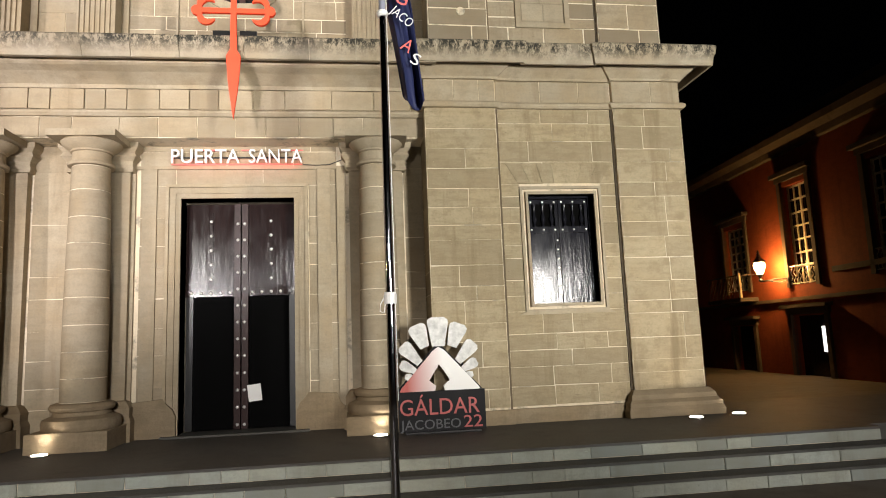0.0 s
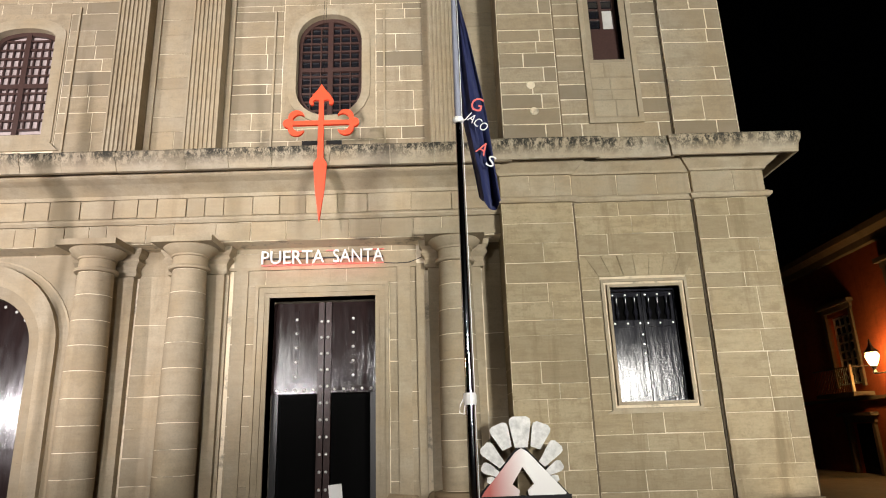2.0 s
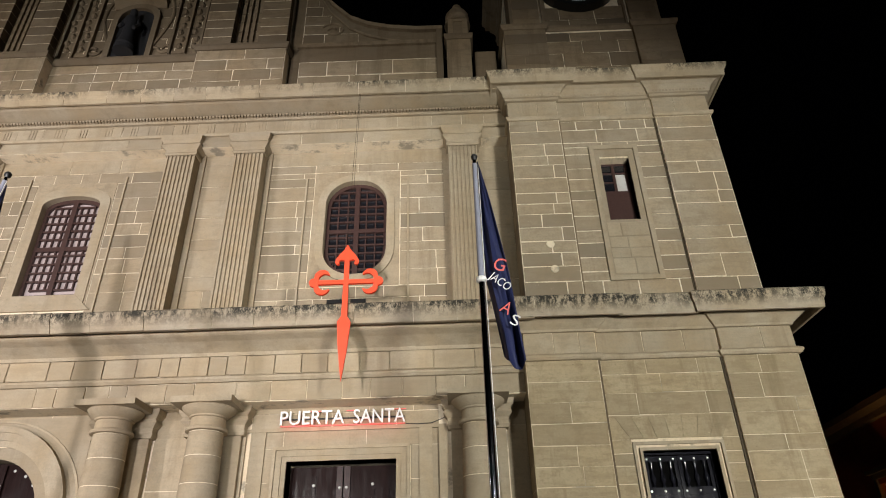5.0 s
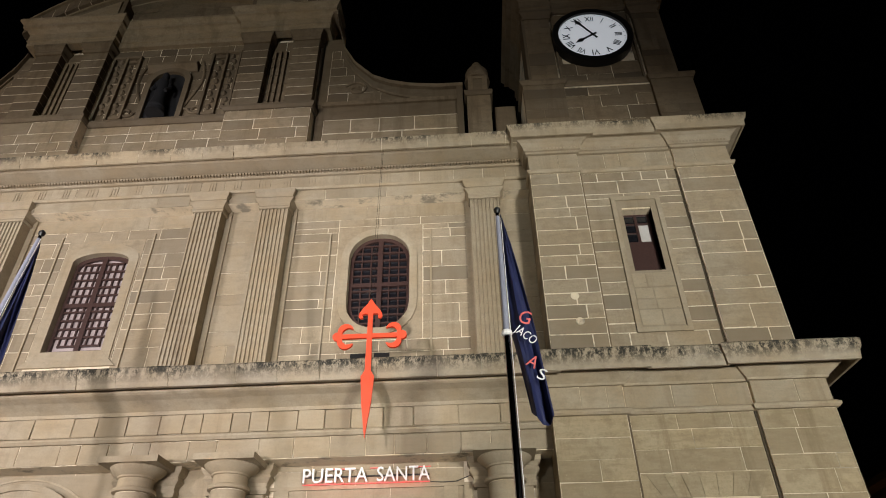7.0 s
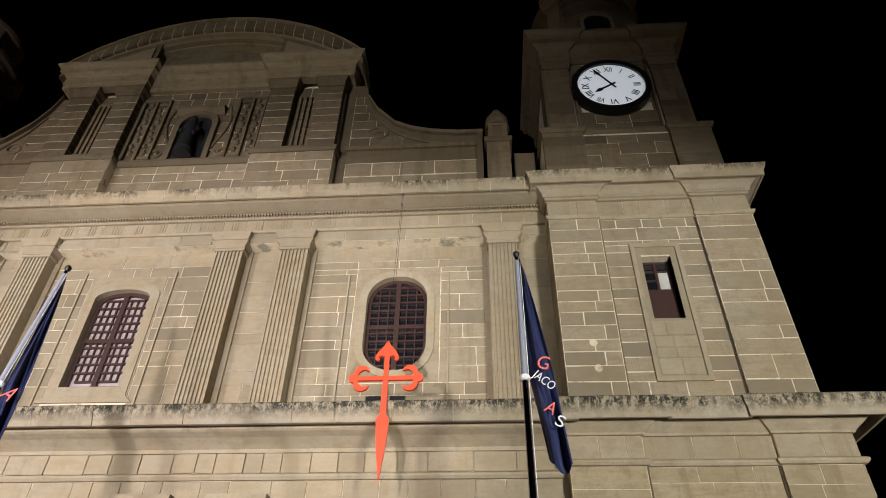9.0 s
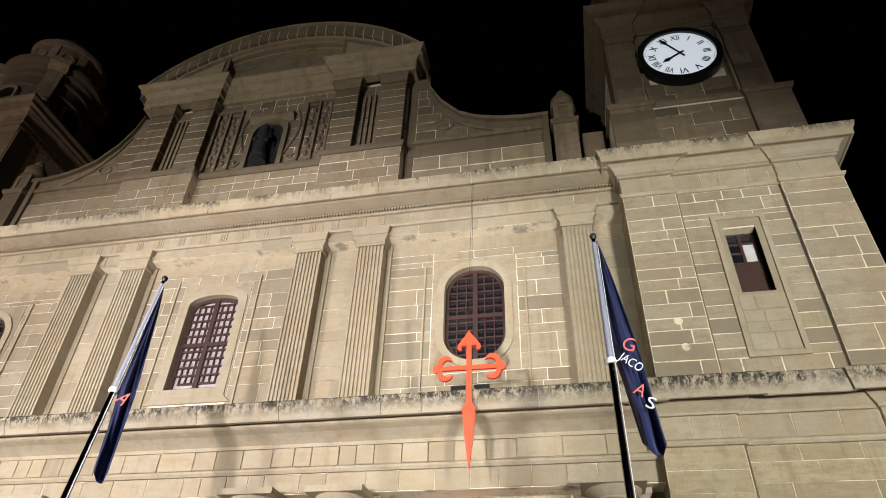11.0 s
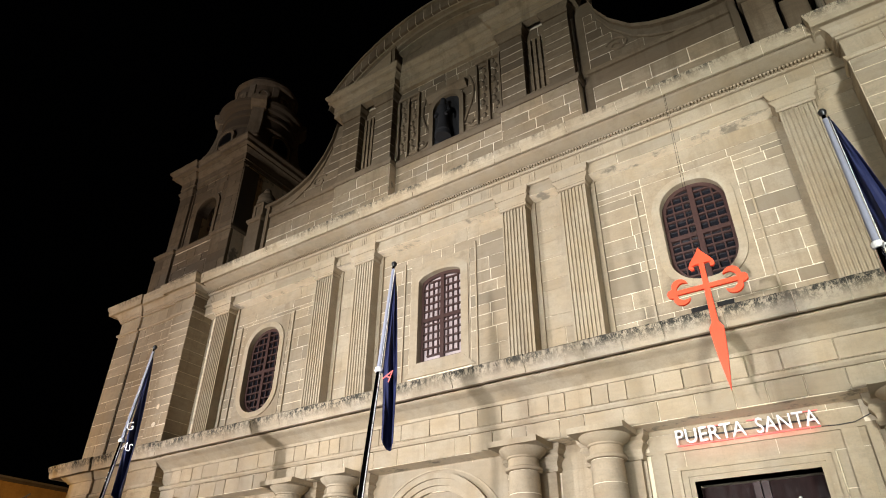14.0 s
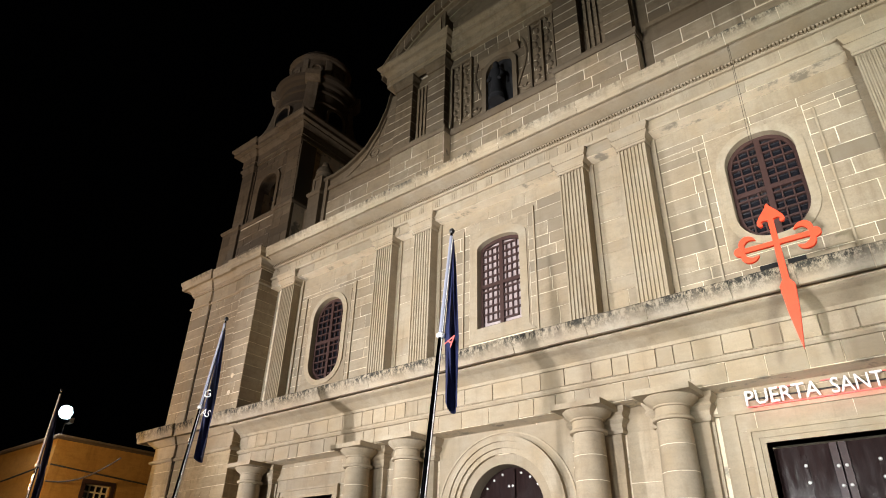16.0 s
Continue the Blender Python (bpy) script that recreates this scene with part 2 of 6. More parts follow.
def lathe(bm, prof, n=24, cx=0, cy=0):
    rings = [[bm.verts.new((cx + r * math.cos(2 * math.pi * k / n), cy + r * math.sin(2 * math.pi * k / n), z)) for k in range(n)] for r, z in prof]
    for a, b in zip(rings, rings[1:]):
        for k in range(n):
            bm.faces.new((a[k], a[(k + 1) % n], b[(k + 1) % n], b[k]))
    bm.faces.new(rings[0][::-1])
    bm.faces.new(rings[-1])
    return bm


def sweep(bm, path, prof):
    """A moulding: prof, corners of (outwards, z), led along the plan path; outwards is to the right of the way."""
    path = [Vector(p) for p in path]
    dirs = [(b - a).normalized() for a, b in zip(path, path[1:])]
    rows = []
    for i, p in enumerate(path):
        d0, d1 = dirs[max(i - 1, 0)], dirs[min(i, len(dirs) - 1)]
        n0, n1 = Vector((d0.y, -d0.x)), Vector((d1.y, -d1.x))
        m = (n0 + n1) / max(1 + n0.dot(n1), 0.2)
        rows.append([bm.verts.new((p.x + m.x * o, p.y + m.y * o, z)) for o, z in prof])
    k = len(prof)
    for a, b in zip(rows, rows[1:]):
        for i in range(k):
            bm.faces.new((a[i], b[i], b[(i + 1) % k], a[(i + 1) % k]))
    bm.faces.new(rows[0])
    bm.faces.new(rows[-1][::-1])
    return bm


def tube(bm, pts, r, n=8):
    pts = [Vector(p) for p in pts]
    rings = []
    for i, p in enumerate(pts):
        d = (pts[min(i + 1, len(pts) - 1)] - pts[max(i - 1, 0)]).normalized()
        a = d.orthogonal().normalized() if abs(d.z) > 0.99 else Vector((0, 0, 1)).cross(d).normalized()
        b = d.cross(a)
        rings.append([bm.verts.new(p + r * (math.cos(2 * math.pi * k / n) * a + math.sin(2 * math.pi * k / n) * b)) for k in range(n)])
    for a, b in zip(rings, rings[1:]):
        for k in range(n):
            bm.faces.new((a[k], a[(k + 1) % n], b[(k + 1) % n], b[k]))
    bm.faces.new(rings[0][::-1])
    bm.faces.new(rings[-1])
    return bm


def soften(bm, width, segments=1):
    bmesh.ops.bevel(bm, geom=[e for e in bm.edges if e.calc_face_angle(0) > 0.6], offset=width, segments=segments, affect="EDGES", profile=0.6)
    return bm


def mesh_of(name, bm, material, smooth=False):
    bmesh.ops.recalc_face_normals(bm, faces=bm.faces)
    me = bpy.data.meshes.new(name)
    bm.to_mesh(me)
    bm.free()
    me.materials.append(material)
    if smooth:
        me.shade_smooth()
        me.set_sharp_from_angle(angle=radians(35))
    return me


def part(name, bm, material, parent, label="", smooth=False):
    ob = new(name, mesh_of(name, bm, material, smooth))
    ob.parent = parent
    if label:
        tagged(ob, label)
    return ob


def thing(name, label, category, group="", kind="", at=(0, 0, 0)):
    ob = new(name)
    ob.location = at
    return tagged(ob, label, category, group, kind)


def solid(name, bm, material, label, category, group="", kind="", smooth=False):
    ob = new(name, mesh_of(name, bm, material, smooth))
    return tagged(ob, label, category, group, kind)


def B():
    return bmesh.new()


def letters(body, size, depth):
    """Upright letters facing -y, lower left corner at the origin."""
    cu = bpy.data.curves.new("letters", "FONT")
    cu.body, cu.size, cu.extrude, cu.resolution_u = body, size, depth / 2, 3
    ob = new("letters", cu)
    me = bpy.data.meshes.new_from_object(ob.evaluated_get(bpy.context.evaluated_depsgraph_get()))
    bpy.data.objects.remove(ob)
    me.transform(Matrix(((1, 0, 0, 0), (0, 0, -1, 0), (0, 1, 0, 0), (0, 0, 0, 1))))
    bm = bmesh.new()
    bm.from_mesh(me)
    bpy.data.meshes.remove(me)
    xs = [v.co.x for v in bm.verts]
    return bm, min(xs), max(xs)


def write(name, body, x0, x1, y, z, cap, material, parent, depth=0.02, bold=0.0, label=""):
    """One line of writing between x0 and x1, cap high, standing at y."""
    bm, a, b = letters(body, cap / 0.69, depth)
    k = (x1 - x0) / (b - a)
    for v in bm.verts:
        v.co.x = (v.co.x - a) * k + x0
        v.co.y += y
        v.co.z += z
    return part(name, bm, material, parent, label)


def oblong(cx, cz, hw, hh, r, n=8):
    """A rectangle with rounded corners, as (x, z), anticlockwise from the right."""
    pts = []
    for sx, sz, a0 in ((1, 1, 0), (-1, 1, 90), (-1, -1, 180), (1, -1, 270)):
        for k in range(n + 1):
            a = radians(a0 + 90 * k / n)
            pts.append((cx + sx * (hw - r) + r * math.cos(a), cz + sz * (hh - r) + r * math.sin(a)))
    return pts


def arch_pts(cx, hw, z0, spring, rise, n=16):
    """An arched opening: up the right side, over the top, down the left."""
    pts = [(cx + hw, z0)]
    for k in range(n + 1):
        a = math.pi * k / n
        pts.append((cx + hw * math.cos(a), spring + rise * math.sin(a)))
    return pts + [(cx - hw, z0)]


def ring(bm, inner, outer, y0, y1, closed=True):
    """A flat frame between two loops of as many (x, z) corners."""
    n = len(inner)
    v = [[bm.verts.new((x, y, z)) for x, z in loop] for loop in (inner, outer) for y in (y0, y1)]
    i0, i1, o0, o1 = v
    for k in range(n if closed else n - 1):
        j = (k + 1) % n
        for a, b in ((i0, o0), (o0, o1), (o1, i1), (i1, i0)):
            bm.faces.new((a[k], a[j], b[j], b[k]))
    if not closed:
        for k in (0, n - 1):
            bm.faces.new((i0[k], o0[k], o1[k], i1[k]))
    return bm


def boxed(loop, x0, x1, z0, z1):
    """The loop's corners pushed out to a rectangle round it."""
    cx, cz = (x0 + x1) / 2, (z0 + z1) / 2
    out = []
    for x, z in loop:
        dx, dz = x - cx, z - cz
        k = min((x1 - cx) / abs(dx) if abs(dx) > 1e-6 else 1e9, (z1 - cz) / abs(dz) if abs(dz) > 1e-6 else 1e9)
        out.append((cx + dx * k, cz + dz * k))
    for corner in ((x0, z1), (x1, z1), *(((x0, z0), (x1, z0)) if min(z for _, z in loop) < cz - 0.3 * (z1 - z0) else ())):
        out[min(range(len(out)), key=lambda i: (out[i][0] - corner[0]) ** 2 + (out[i][1] - corner[1]) ** 2)] = corner
    return out


def walled(bm, x0, x1, z0, z1, y0, y1, holes):
    """A wall with rectangular openings through it."""
    xs = sorted({x0, x1, *[h for a in holes for h in a[:2] if x0 < h < x1]})
    zs = sorted({z0, z1, *[h for a in holes for h in a[2:] if z0 < h < z1]})
    for xa, xb in zip(xs, xs[1:]):
        for za, zb in zip(zs, zs[1:]):
            cx, cz = (xa + xb) / 2, (za + zb) / 2
            if not any(a < cx < b and c < cz < d for a, b, c, d in holes):
                bx(bm, xa, xb, y0, y1, za, zb)
    bmesh.ops.remove_doubles(bm, verts=bm.verts, dist=1e-4)
    return bm


def block_mesh(material, r):
    """A dressed block, 1 x 1 seen from the front, with worn, slightly uneven edges."""
    bm = B()
    c, d = 0.014, 0.035
    corners = [(x + r.uniform(-0.007, 0.007), z + r.uniform(-0.022, 0.022)) for x, z in ((0, 0), (1, 0), (1, 1), (0, 1))]
    back = [bm.verts.new((x, 0, z)) for x, z in corners]
    mid = [bm.verts.new((x, -0.6, z)) for x, z in corners]
    top = [bm.verts.new((x + (c if x < 0.5 else -c) * r.uniform(0.5, 2.0), -1 + r.uniform(-0.08, 0.08), z + (d if z < 0.5 else -d) * r.uniform(0.5, 1.8))) for x, z in corners]
    for a, b in ((back, mid), (mid, top)):
        for k in range(4):
            bm.faces.new((a[k], a[(k + 1) % 4], b[(k + 1) % 4], b[k]))
    bm.faces.new(top)
    return mesh_of("stone", bm, material)


BLOCK = {}


def stones(parent, material, x0, x1, z0, z1, y, holes=(), rise=0.36, length=0.85, proud=0.014, joint=0.018, rnd=None):
    """Courses of blocks on a wall face at y that looks to -y."""
    rnd = rnd or random.Random(int(abs(x0 * 31 + z0 * 17 + y * 7) * 100))
    if material.name not in BLOCK:
        BLOCK[material.name] = [block_mesh(material, random.Random(k)) for k in range(8)]
    shapes = BLOCK[material.name]
    n = max(1, round((z1 - z0) / rise))
    cuts = [z0 + (z1 - z0) * (k + (rnd.uniform(-0.24, 0.24) if 0 < k < n else 0)) / n for k in range(n + 1)]
    for edge in {e for h in holes for e in h[2:] if z0 + 0.05 < e < z1 - 0.05}:
        near = min(range(1, n), key=lambda k: abs(cuts[k] - edge)) if n > 1 else 0
        if near and abs(cuts[near] - edge) < 0.12:
            cuts[near] = edge
        else:
            cuts = sorted(cuts + [edge])
            n += 1
    for za, zb in zip(cuts, cuts[1:]):
        spans = [(x0, x1)]
        for a, b, c, d in holes:
            if c < zb - 0.03 and d > za + 0.03:
                spans = [s for p, q in spans for s in ((p, min(q, a)), (max(p, b), q)) if s[1] - s[0] > 0.05]
        for p, q in spans:
            x = p
            while q - x > 0.04:
                w = rnd.uniform(0.55, 1.45) * length
                if q - x - w < 0.3 * length:
                    w = q - x
                ob = new("stone", rnd.choice(shapes))
                ob.parent = parent
                ob.location = (x + joint / 2, y, za + joint / 2)
                ob.scale = (w - joint, proud * rnd.uniform(0.75, 1.25), zb - za - joint)
                x += w


def X(s, u):
    """A distance from the axis; the west half is a little narrower."""
    if s < 0:
        u = float(np.interp(u, (0, 4.02, 6.5, 8.93, 9.98, 13.26, 14.49, 16), (0, 3.90, 6.47, 8.42, 9.44, 12.43, 13.60, 15.1)))
    return AX + s * u


def span(s, a, b):
    return tuple(sorted((X(s, a), X(s, b))))

# ---- ground, forecourt and steps ----
RISE, GO, EDGE = 0.19, 0.34, -3.25
ground = solid("ground", bx(B(), -900, 900, -900, 900, -1.0, -3 * RISE), M_GROUND, "dark stone paving of the plaza at night", "ground", kind="structure")
forecourt = solid("forecourt", bx(B(), -30, 9.6, EDGE + 0.3, 2, -0.75, -0.004), M_PAVE, "dark grey paved church forecourt", "pavement", kind="structure")
bm = B()
bx(bm, 9.6, 15.5, -2.9, 0.6, -0.755, -0.02)
solid("forecourt_end", bm, M_PAVE, "grey paved end of the forecourt beside the church", "pavement", kind="structure")
rnd = random.Random(5)
for k in range(3):
    y0, z1 = EDGE - GO * k, -RISE * k
    step = thing("step", "pale grey stone step with a dark rounded tread", "step", "forecourt steps", "structure")
    tread = soften(bx(B(), -30, 9.6 + 0.05 * k, y0 - 0.012, y0 + 0.345, z1 - 0.035, z1), 0.008)
    part("tread", tread, M_TREAD if k else M_PAVE, step, "dark worn stone tread")
    part("core", bx(B(), -30, 9.6, y0 + 0.02, y0 + 0.36, -0.572, z1 - 0.037), M_MORTAR, step)
    stones(step, M_STEP, -6, 9.6, z1 - RISE + 0.002, z1 - 0.037, y0 + 0.018, rise=0.14, length=0.62, proud=0.02, joint=0.006, rnd=rnd)
    stones(step, M_STEP, -30, -6, z1 - RISE + 0.002, z1 - 0.037, y0 + 0.018, rise=0.14, length=1.2, proud=0.02, joint=0.006, rnd=rnd)

# ---- lower storey, middle ----
BAY_L, PIER1, PIER2, BAY_R = 9.86, 11.17, 13.43, 14.77  # distances from the axis, lower storey
UP_L, UP1, UP2, UP_R = 9.98, 11.10, 13.26, 14.49  # upper storey
Y_BAY, Y_PIER, Y_ENT = -0.78, -0.85, -0.52
DOORS = (AX + 6.46, AX - 6.46)
holes = [(x - 1.0, x + 1.0, -1, 4.20) for x in DOORS] + [(AX - 1.25, AX + 1.25, -1, 4.62)]
mid_l, mid_r = X(-1, BAY_L), X(1, BAY_L)
wall_low = solid("wall_lower", walled(B(), mid_l, mid_r, -0.2, 5.4, 0.0, 0.7, holes), M_MORTAR, "sandstone ashlar church wall round three doors", "wall", kind="structure")
frames = [(x - 1.26, x + 1.26, -1, 4.44) for x in DOORS] + [(AX - 1.72, AX + 1.72, -1, 5.08)]
for a, b in ((AX + 4.75, AX + 8.25), (AX - 8.25, AX - 4.75), (AX - 1.8, AX + 1.8)):
    stones(wall_low, M_SMOOTH, a, b, 0.0, 5.2, 0.0, frames, rise=0.47, length=1.1, proud=0.006, joint=0.010)
for a, b in ((AX + 2.95, AX + 3.6), (AX - 3.6, AX - 2.95), (AX + 9.5, mid_r), (mid_l, AX - 9.5)):
    stones(wall_low, M_SMOOTH, a, b, 0.0, 5.2, 0.0, rise=0.47, length=0.9, proud=0.006, joint=0.008)

# flat strips and responds behind the columns
COLS = (2.42, 4.12, 8.97)
resp = [(o, z) for o, z in ((0, 4.66), (0.05, 4.66), (0.07, 4.72), (0.05, 4.78), (0.06, 4.85), (0.13, 4.93), (0.10, 5.0), (0.16, 5.08), (0.17, 5.17), (0, 5.17))]
for s in (1, -1):
    for u in COLS:
        x = X(s, u)
        r = thing("wall_pilaster", "plain sandstone pilaster behind a column", "pilaster", "lower pilasters", "structure")
        part("shaft", bx(B(), x - 0.5, x + 0.5, -0.16, -0.012, 0.0, 4.7), M_SMOOTH, r)
        part("capital", sweep(B(), ((x - 0.5, -0.012), (x - 0.5, -0.16), (x + 0.5, -0.16), (x + 0.5, -0.012)), resp), M_MOULD, r, "moulded stone capital")
        part("base", sweep(B(), ((x - 0.5, -0.012), (x - 0.5, -0.16), (x + 0.5, -0.16), (x + 0.5, -0.012)), ((0, 0.0), (0.16, 0.0), (0.16, 0.34), (0.12, 0.42), (0.13, 0.55), (0.05, 0.66), (0, 0.68))), M_BASE, r, "moulded stone base")

# entablature over the columns
ent = solid("entablature_lower", bx(B(), mid_l, mid_r, Y_ENT, 0.3, 5.18, 6.32), M_MORTAR, "sandstone entablature with a plain frieze", "entablature", kind="structure")
for z0, z1, y in ((5.18, 5.56, Y_ENT + 0.03), (5.68, 6.06, Y_ENT), (6.06, 6.30, Y_ENT)):
    stones(ent, M_SMOOTH, mid_l, mid_r, z0 + 0.004, z1, y - 0.03, rise=0.5, length=0.58, proud=0.02, joint=0.013)
part("taenia", sweep(B(), ((mid_l, Y_ENT), (mid_r, Y_ENT)), ((0.0, 5.56), (0.06, 5.56), (0.10, 5.61), (0.10, 5.65), (0.05, 5.68), (0, 5.68))), M_MOULD, ent)
cyma = ((0.0, 6.06), (0.06, 6.06), (0.09, 6.12), (0.18, 6.17), (0.34, 6.25), (0.50, 6.30), (0.55, 6.33), (0.55, 6.43), (0, 6.43))
part("bed_moulding", sweep(B(), ((mid_l, Y_ENT), (mid_r, Y_ENT)), cyma), M_MOULD, ent)


def ledge(name, path, prof, material, label, joint=0.9):
    core = [(o - 0.014 if o > 0 else o, z) for o, z in prof]
    mid = sum(z for _, z in prof) / len(prof)
    if len(path) > 2:
        return solid(name, sweep(B(), path, prof), material, label, "cornice", kind="structure")
    ob = solid(name, sweep(B(), path, [(o, z + (0.012 if z < mid else -0.012)) for o, z in core]), M_MORTAR, label, "cornice", kind="structure")
    (xa, y), (xb, _) = path
    r = random.Random(len(name))
    while xb - xa > 0.05:
        w = r.uniform(0.7, 1.25)
        w = w if xb - xa - w > 0.4 else xb - xa
        lift = r.uniform(-0.006, 0.006)
        part("ledge_stone", sweep(B(), ((xa + 0.005, y + lift), (xa + w - 0.005, y + lift)), prof), material, ob)
        xa += w
    return ob


MIDLEDGE = ((0.0, 6.44), (0.68, 6.44), (0.69, 6.33), (0.77, 6.33), (0.80, 6.42), (0.86, 6.52), (0.88, 6.66), (0.84, 6.70), (0.35, 6.76), (0.0, 6.80))
ledge("ledge_middle", ((mid_l - 0.2, Y_ENT), (mid_r + 0.2, Y_ENT)), MIDLEDGE, M_LEDGE, "sandstone ledge blackened with lichen")

# ---- lower and upper storeys of the end bays ----
for s in (1, -1):
    side = "east" if s > 0 else "west"
    wx = (X(s, 11.70), X(s, 12.94))
    wx = (min(wx), max(wx))
    a, b = span(s, BAY_L, BAY_R)
    low = solid("wall_bay_" + side, walled(B(), a, b, -0.2, 6.36, Y_BAY + 0.02, 4.0, [(wx[0], wx[1], 2.02, 4.04)]), M_BAYJOINT, "projecting sandstone end bay with pale mortar joints", "wall", kind="structure")
    pa, pb = span(s, PIER1, PIER2)
    fr = (wx[0] - 0.15, wx[1] + 0.15, 1.92, 4.24)
    stones(low, M_BAY, pa + 0.045, pb - 0.045, 0.28, 5.66, Y_BAY + 0.02, [fr], rise=0.32, length=0.85, proud=0.008, joint=0.013)
    for q in ((BAY_L, PIER1), (PIER2, BAY_R)):
        qa, qb = span(s, *q)
        part("pier", bx(B(), qa, qb, Y_PIER + 0.02, Y_BAY + 0.03, 0, 6.36), M_BAYJOINT, low)
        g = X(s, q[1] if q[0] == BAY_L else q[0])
        # Flat strip; the groove's depth shade and grime are put into its colour.
        part("groove", bx(B(), g - 0.045, g + 0.045, Y_BAY - 0.004, Y_BAY + 0.03, 0.25, 5.66), M_GROOVE if q[0] == PIER2 else M_OLD, low, "flat strip coloured as a deep, dirty groove")
        stones(low, M_BAY, qa, qb, 0.36 if q[1] == BAY_R else 0.28, 5.66, Y_PIER + 0.02, rise=0.36, length=0.9, proud=0.008, joint=0.013)
        stones(low, M_SMOOTH, qa, qb, 5.78, 6.2, Y_PIER + 0.02, rise=0.5, length=0.75, proud=0.012, joint=0.008)
    stones(low, M_SMOOTH, pa + 0.02, pb - 0.02, 5.78, 6.2, Y_BAY + 0.02, rise=0.5, length=0.75, proud=0.012, joint=0.008)
    xo = X(s, BAY_R)
    for edge, out in ((X(s, BAY_L), -s), (xo, s)):
        for k in range(15):
            z = 0.25 + 0.405 * k
            part("return_stone", bx(B(), edge, edge + out * 0.006, Y_PIER + 0.012, -0.02 if out == -s else 3.9, z + 0.007, z + 0.398), M_BAY, low)
    path = [(X(s, BAY_L), -0.1), (X(s, BAY_L), Y_PIER), (X(s, PIER1), Y_PIER), (X(s, PIER1), Y_BAY), (X(s, PIER2), Y_BAY), (X(s, PIER2), Y_PIER), (xo, Y_PIER), (xo, 4.0)]
    if s < 0:
        path = path[::-1]
    part("string_course", sweep(B(), path, ((-0.05, 5.66), (0.05, 5.66), (0.085, 5.70), (0.085, 5.74), (0.03, 5.78), (-0.05, 5.78))), M_MOULD, low)
    part("bed_moulding", sweep(B(), path, ((-0.05, 6.2), (0.04, 6.2), (0.06, 6.24), (0.16, 6.32), (0.24, 6.40), (0.25, 6.495), (-0.05, 6.495))), M_MOULD, low)
    part("plinth", sweep(B(), path, ((-0.05, 0.0), (0.05, 0.0), (0.06, 0.14), (0.03, 0.24), (-0.05, 0.25))), M_BASE, low)
    qa, qb = span(s, PIER2, BAY_R)
    corner = [(X(s, PIER2), Y_BAY), (X(s, PIER2), Y_PIER), (xo, Y_PIER), (xo, 3.9)]
    part("pier_base", sweep(B(), corner if s > 0 else corner[::-1], ((-0.04, 0.004), (0.21, 0.004), (0.22, 0.11), (0.19, 0.18), (0.19, 0.24), (0.13, 0.30), (0.11, 0.38), (0.04, 0.46), (-0.04, 0.46))), M_BASE, low, "moulded stone pier base")
    BAYLEDGE = ((0.0, 6.50), (0.41, 6.50), (0.42, 6.34), (0.47, 6.34), (0.49, 6.50), (0.52, 6.56), (0.54, 6.70), (0.49, 6.74), (0.2, 6.79), (0.0, 6.86))
    ledge("ledge_bay_" + side, path, BAYLEDGE, M_LEDGE, "stepped sandstone ledge with dark lichen stains")
    bm = B()
    for d, y in ((0.05, Y_BAY - 0.035), (0.15, Y_BAY - 0.02)):
        ring(bm, [(wx[0] - d + 0.05, 2.05 - d + 0.05), (wx[1] + d - 0.05, 2.05 - d + 0.05), (wx[1] + d - 0.05, 4.04 + d - 0.05), (wx[0] - d + 0.05, 4.04 + d - 0.05)],
             [(wx[0] - d, 2.05 - d), (wx[1] + d, 2.05 - d), (wx[1] + d, 4.04 + d), (wx[0] - d, 4.04 + d)], y, Y_BAY + 0.3)
    part("window_surround", bm, M_MOULD, low, "plain moulded stone window surround")
    # sill, flared below the window
    part("sill", prism(B(), [(wx[0] - 0.26, 1.86), (wx[1] + 0.26, 1.86), (wx[1] + 0.13, 1.93), (wx[0] - 0.13, 1.93)], Y_BAY - 0.03, Y_BAY + 0.1), M_MOULD, low, "splayed stone sill")
    # voussoirs fanning out over the window
    cx = (wx[0] + wx[1]) / 2
    for k in range(-3, 4):
        t0, t1 = (k - 0.48) * 0.225, (k + 0.48) * 0.225
        part("voussoir", prism(B(), [(cx + t0, 4.25), (cx + t1, 4.25), (cx + t1 * 1.28, 4.62), (cx + t0 * 1.28, 4.62)], Y_BAY - 0.002, Y_BAY + 0.05), M_BAY, low)
    part("recess_floor", bx(B(), wx[0], wx[1], Y_BAY + 0.3, 1.2, 1.9, 2.045), M_SMOOTH, low)

    # shuttered window of the lower storey
    w = thing("shuttered_window", "glossy black panelled window shutters with bright studs, closed", "window", "lower shutters", "structure")
    yw = Y_BAY + 0.22
    bm = B()
    for xa, xb, za, zb in ((wx[0], wx[1], 4.0, 4.04), (wx[0], wx[0] + 0.05, 2.05, 4.0), (wx[1] - 0.05, wx[1], 2.05, 4.0)):
        bx(bm, xa, xb, yw - 0.04, yw + 0.08, za, zb)
    part("frame", bm, M_SHUTTER, w)
    for la, lb in ((wx[0] + 0.05, cx - 0.005), (cx + 0.005, wx[1] - 0.05)):
        leaf = part("leaf", walled(B(), la, lb, 2.06, 3.99, yw, yw + 0.05, [(la + 0.08, lb - 0.08, 2.14, 3.36), (la + 0.06, lb - 0.06, 3.48, 3.90)]), M_SHUTTER, w)
        part("panel", soften(bx(B(), la + 0.082, lb - 0.082, yw + 0.012, yw + 0.04, 2.142, 3.358), 0.02), M_SHUTTER, leaf, "raised glossy panel")
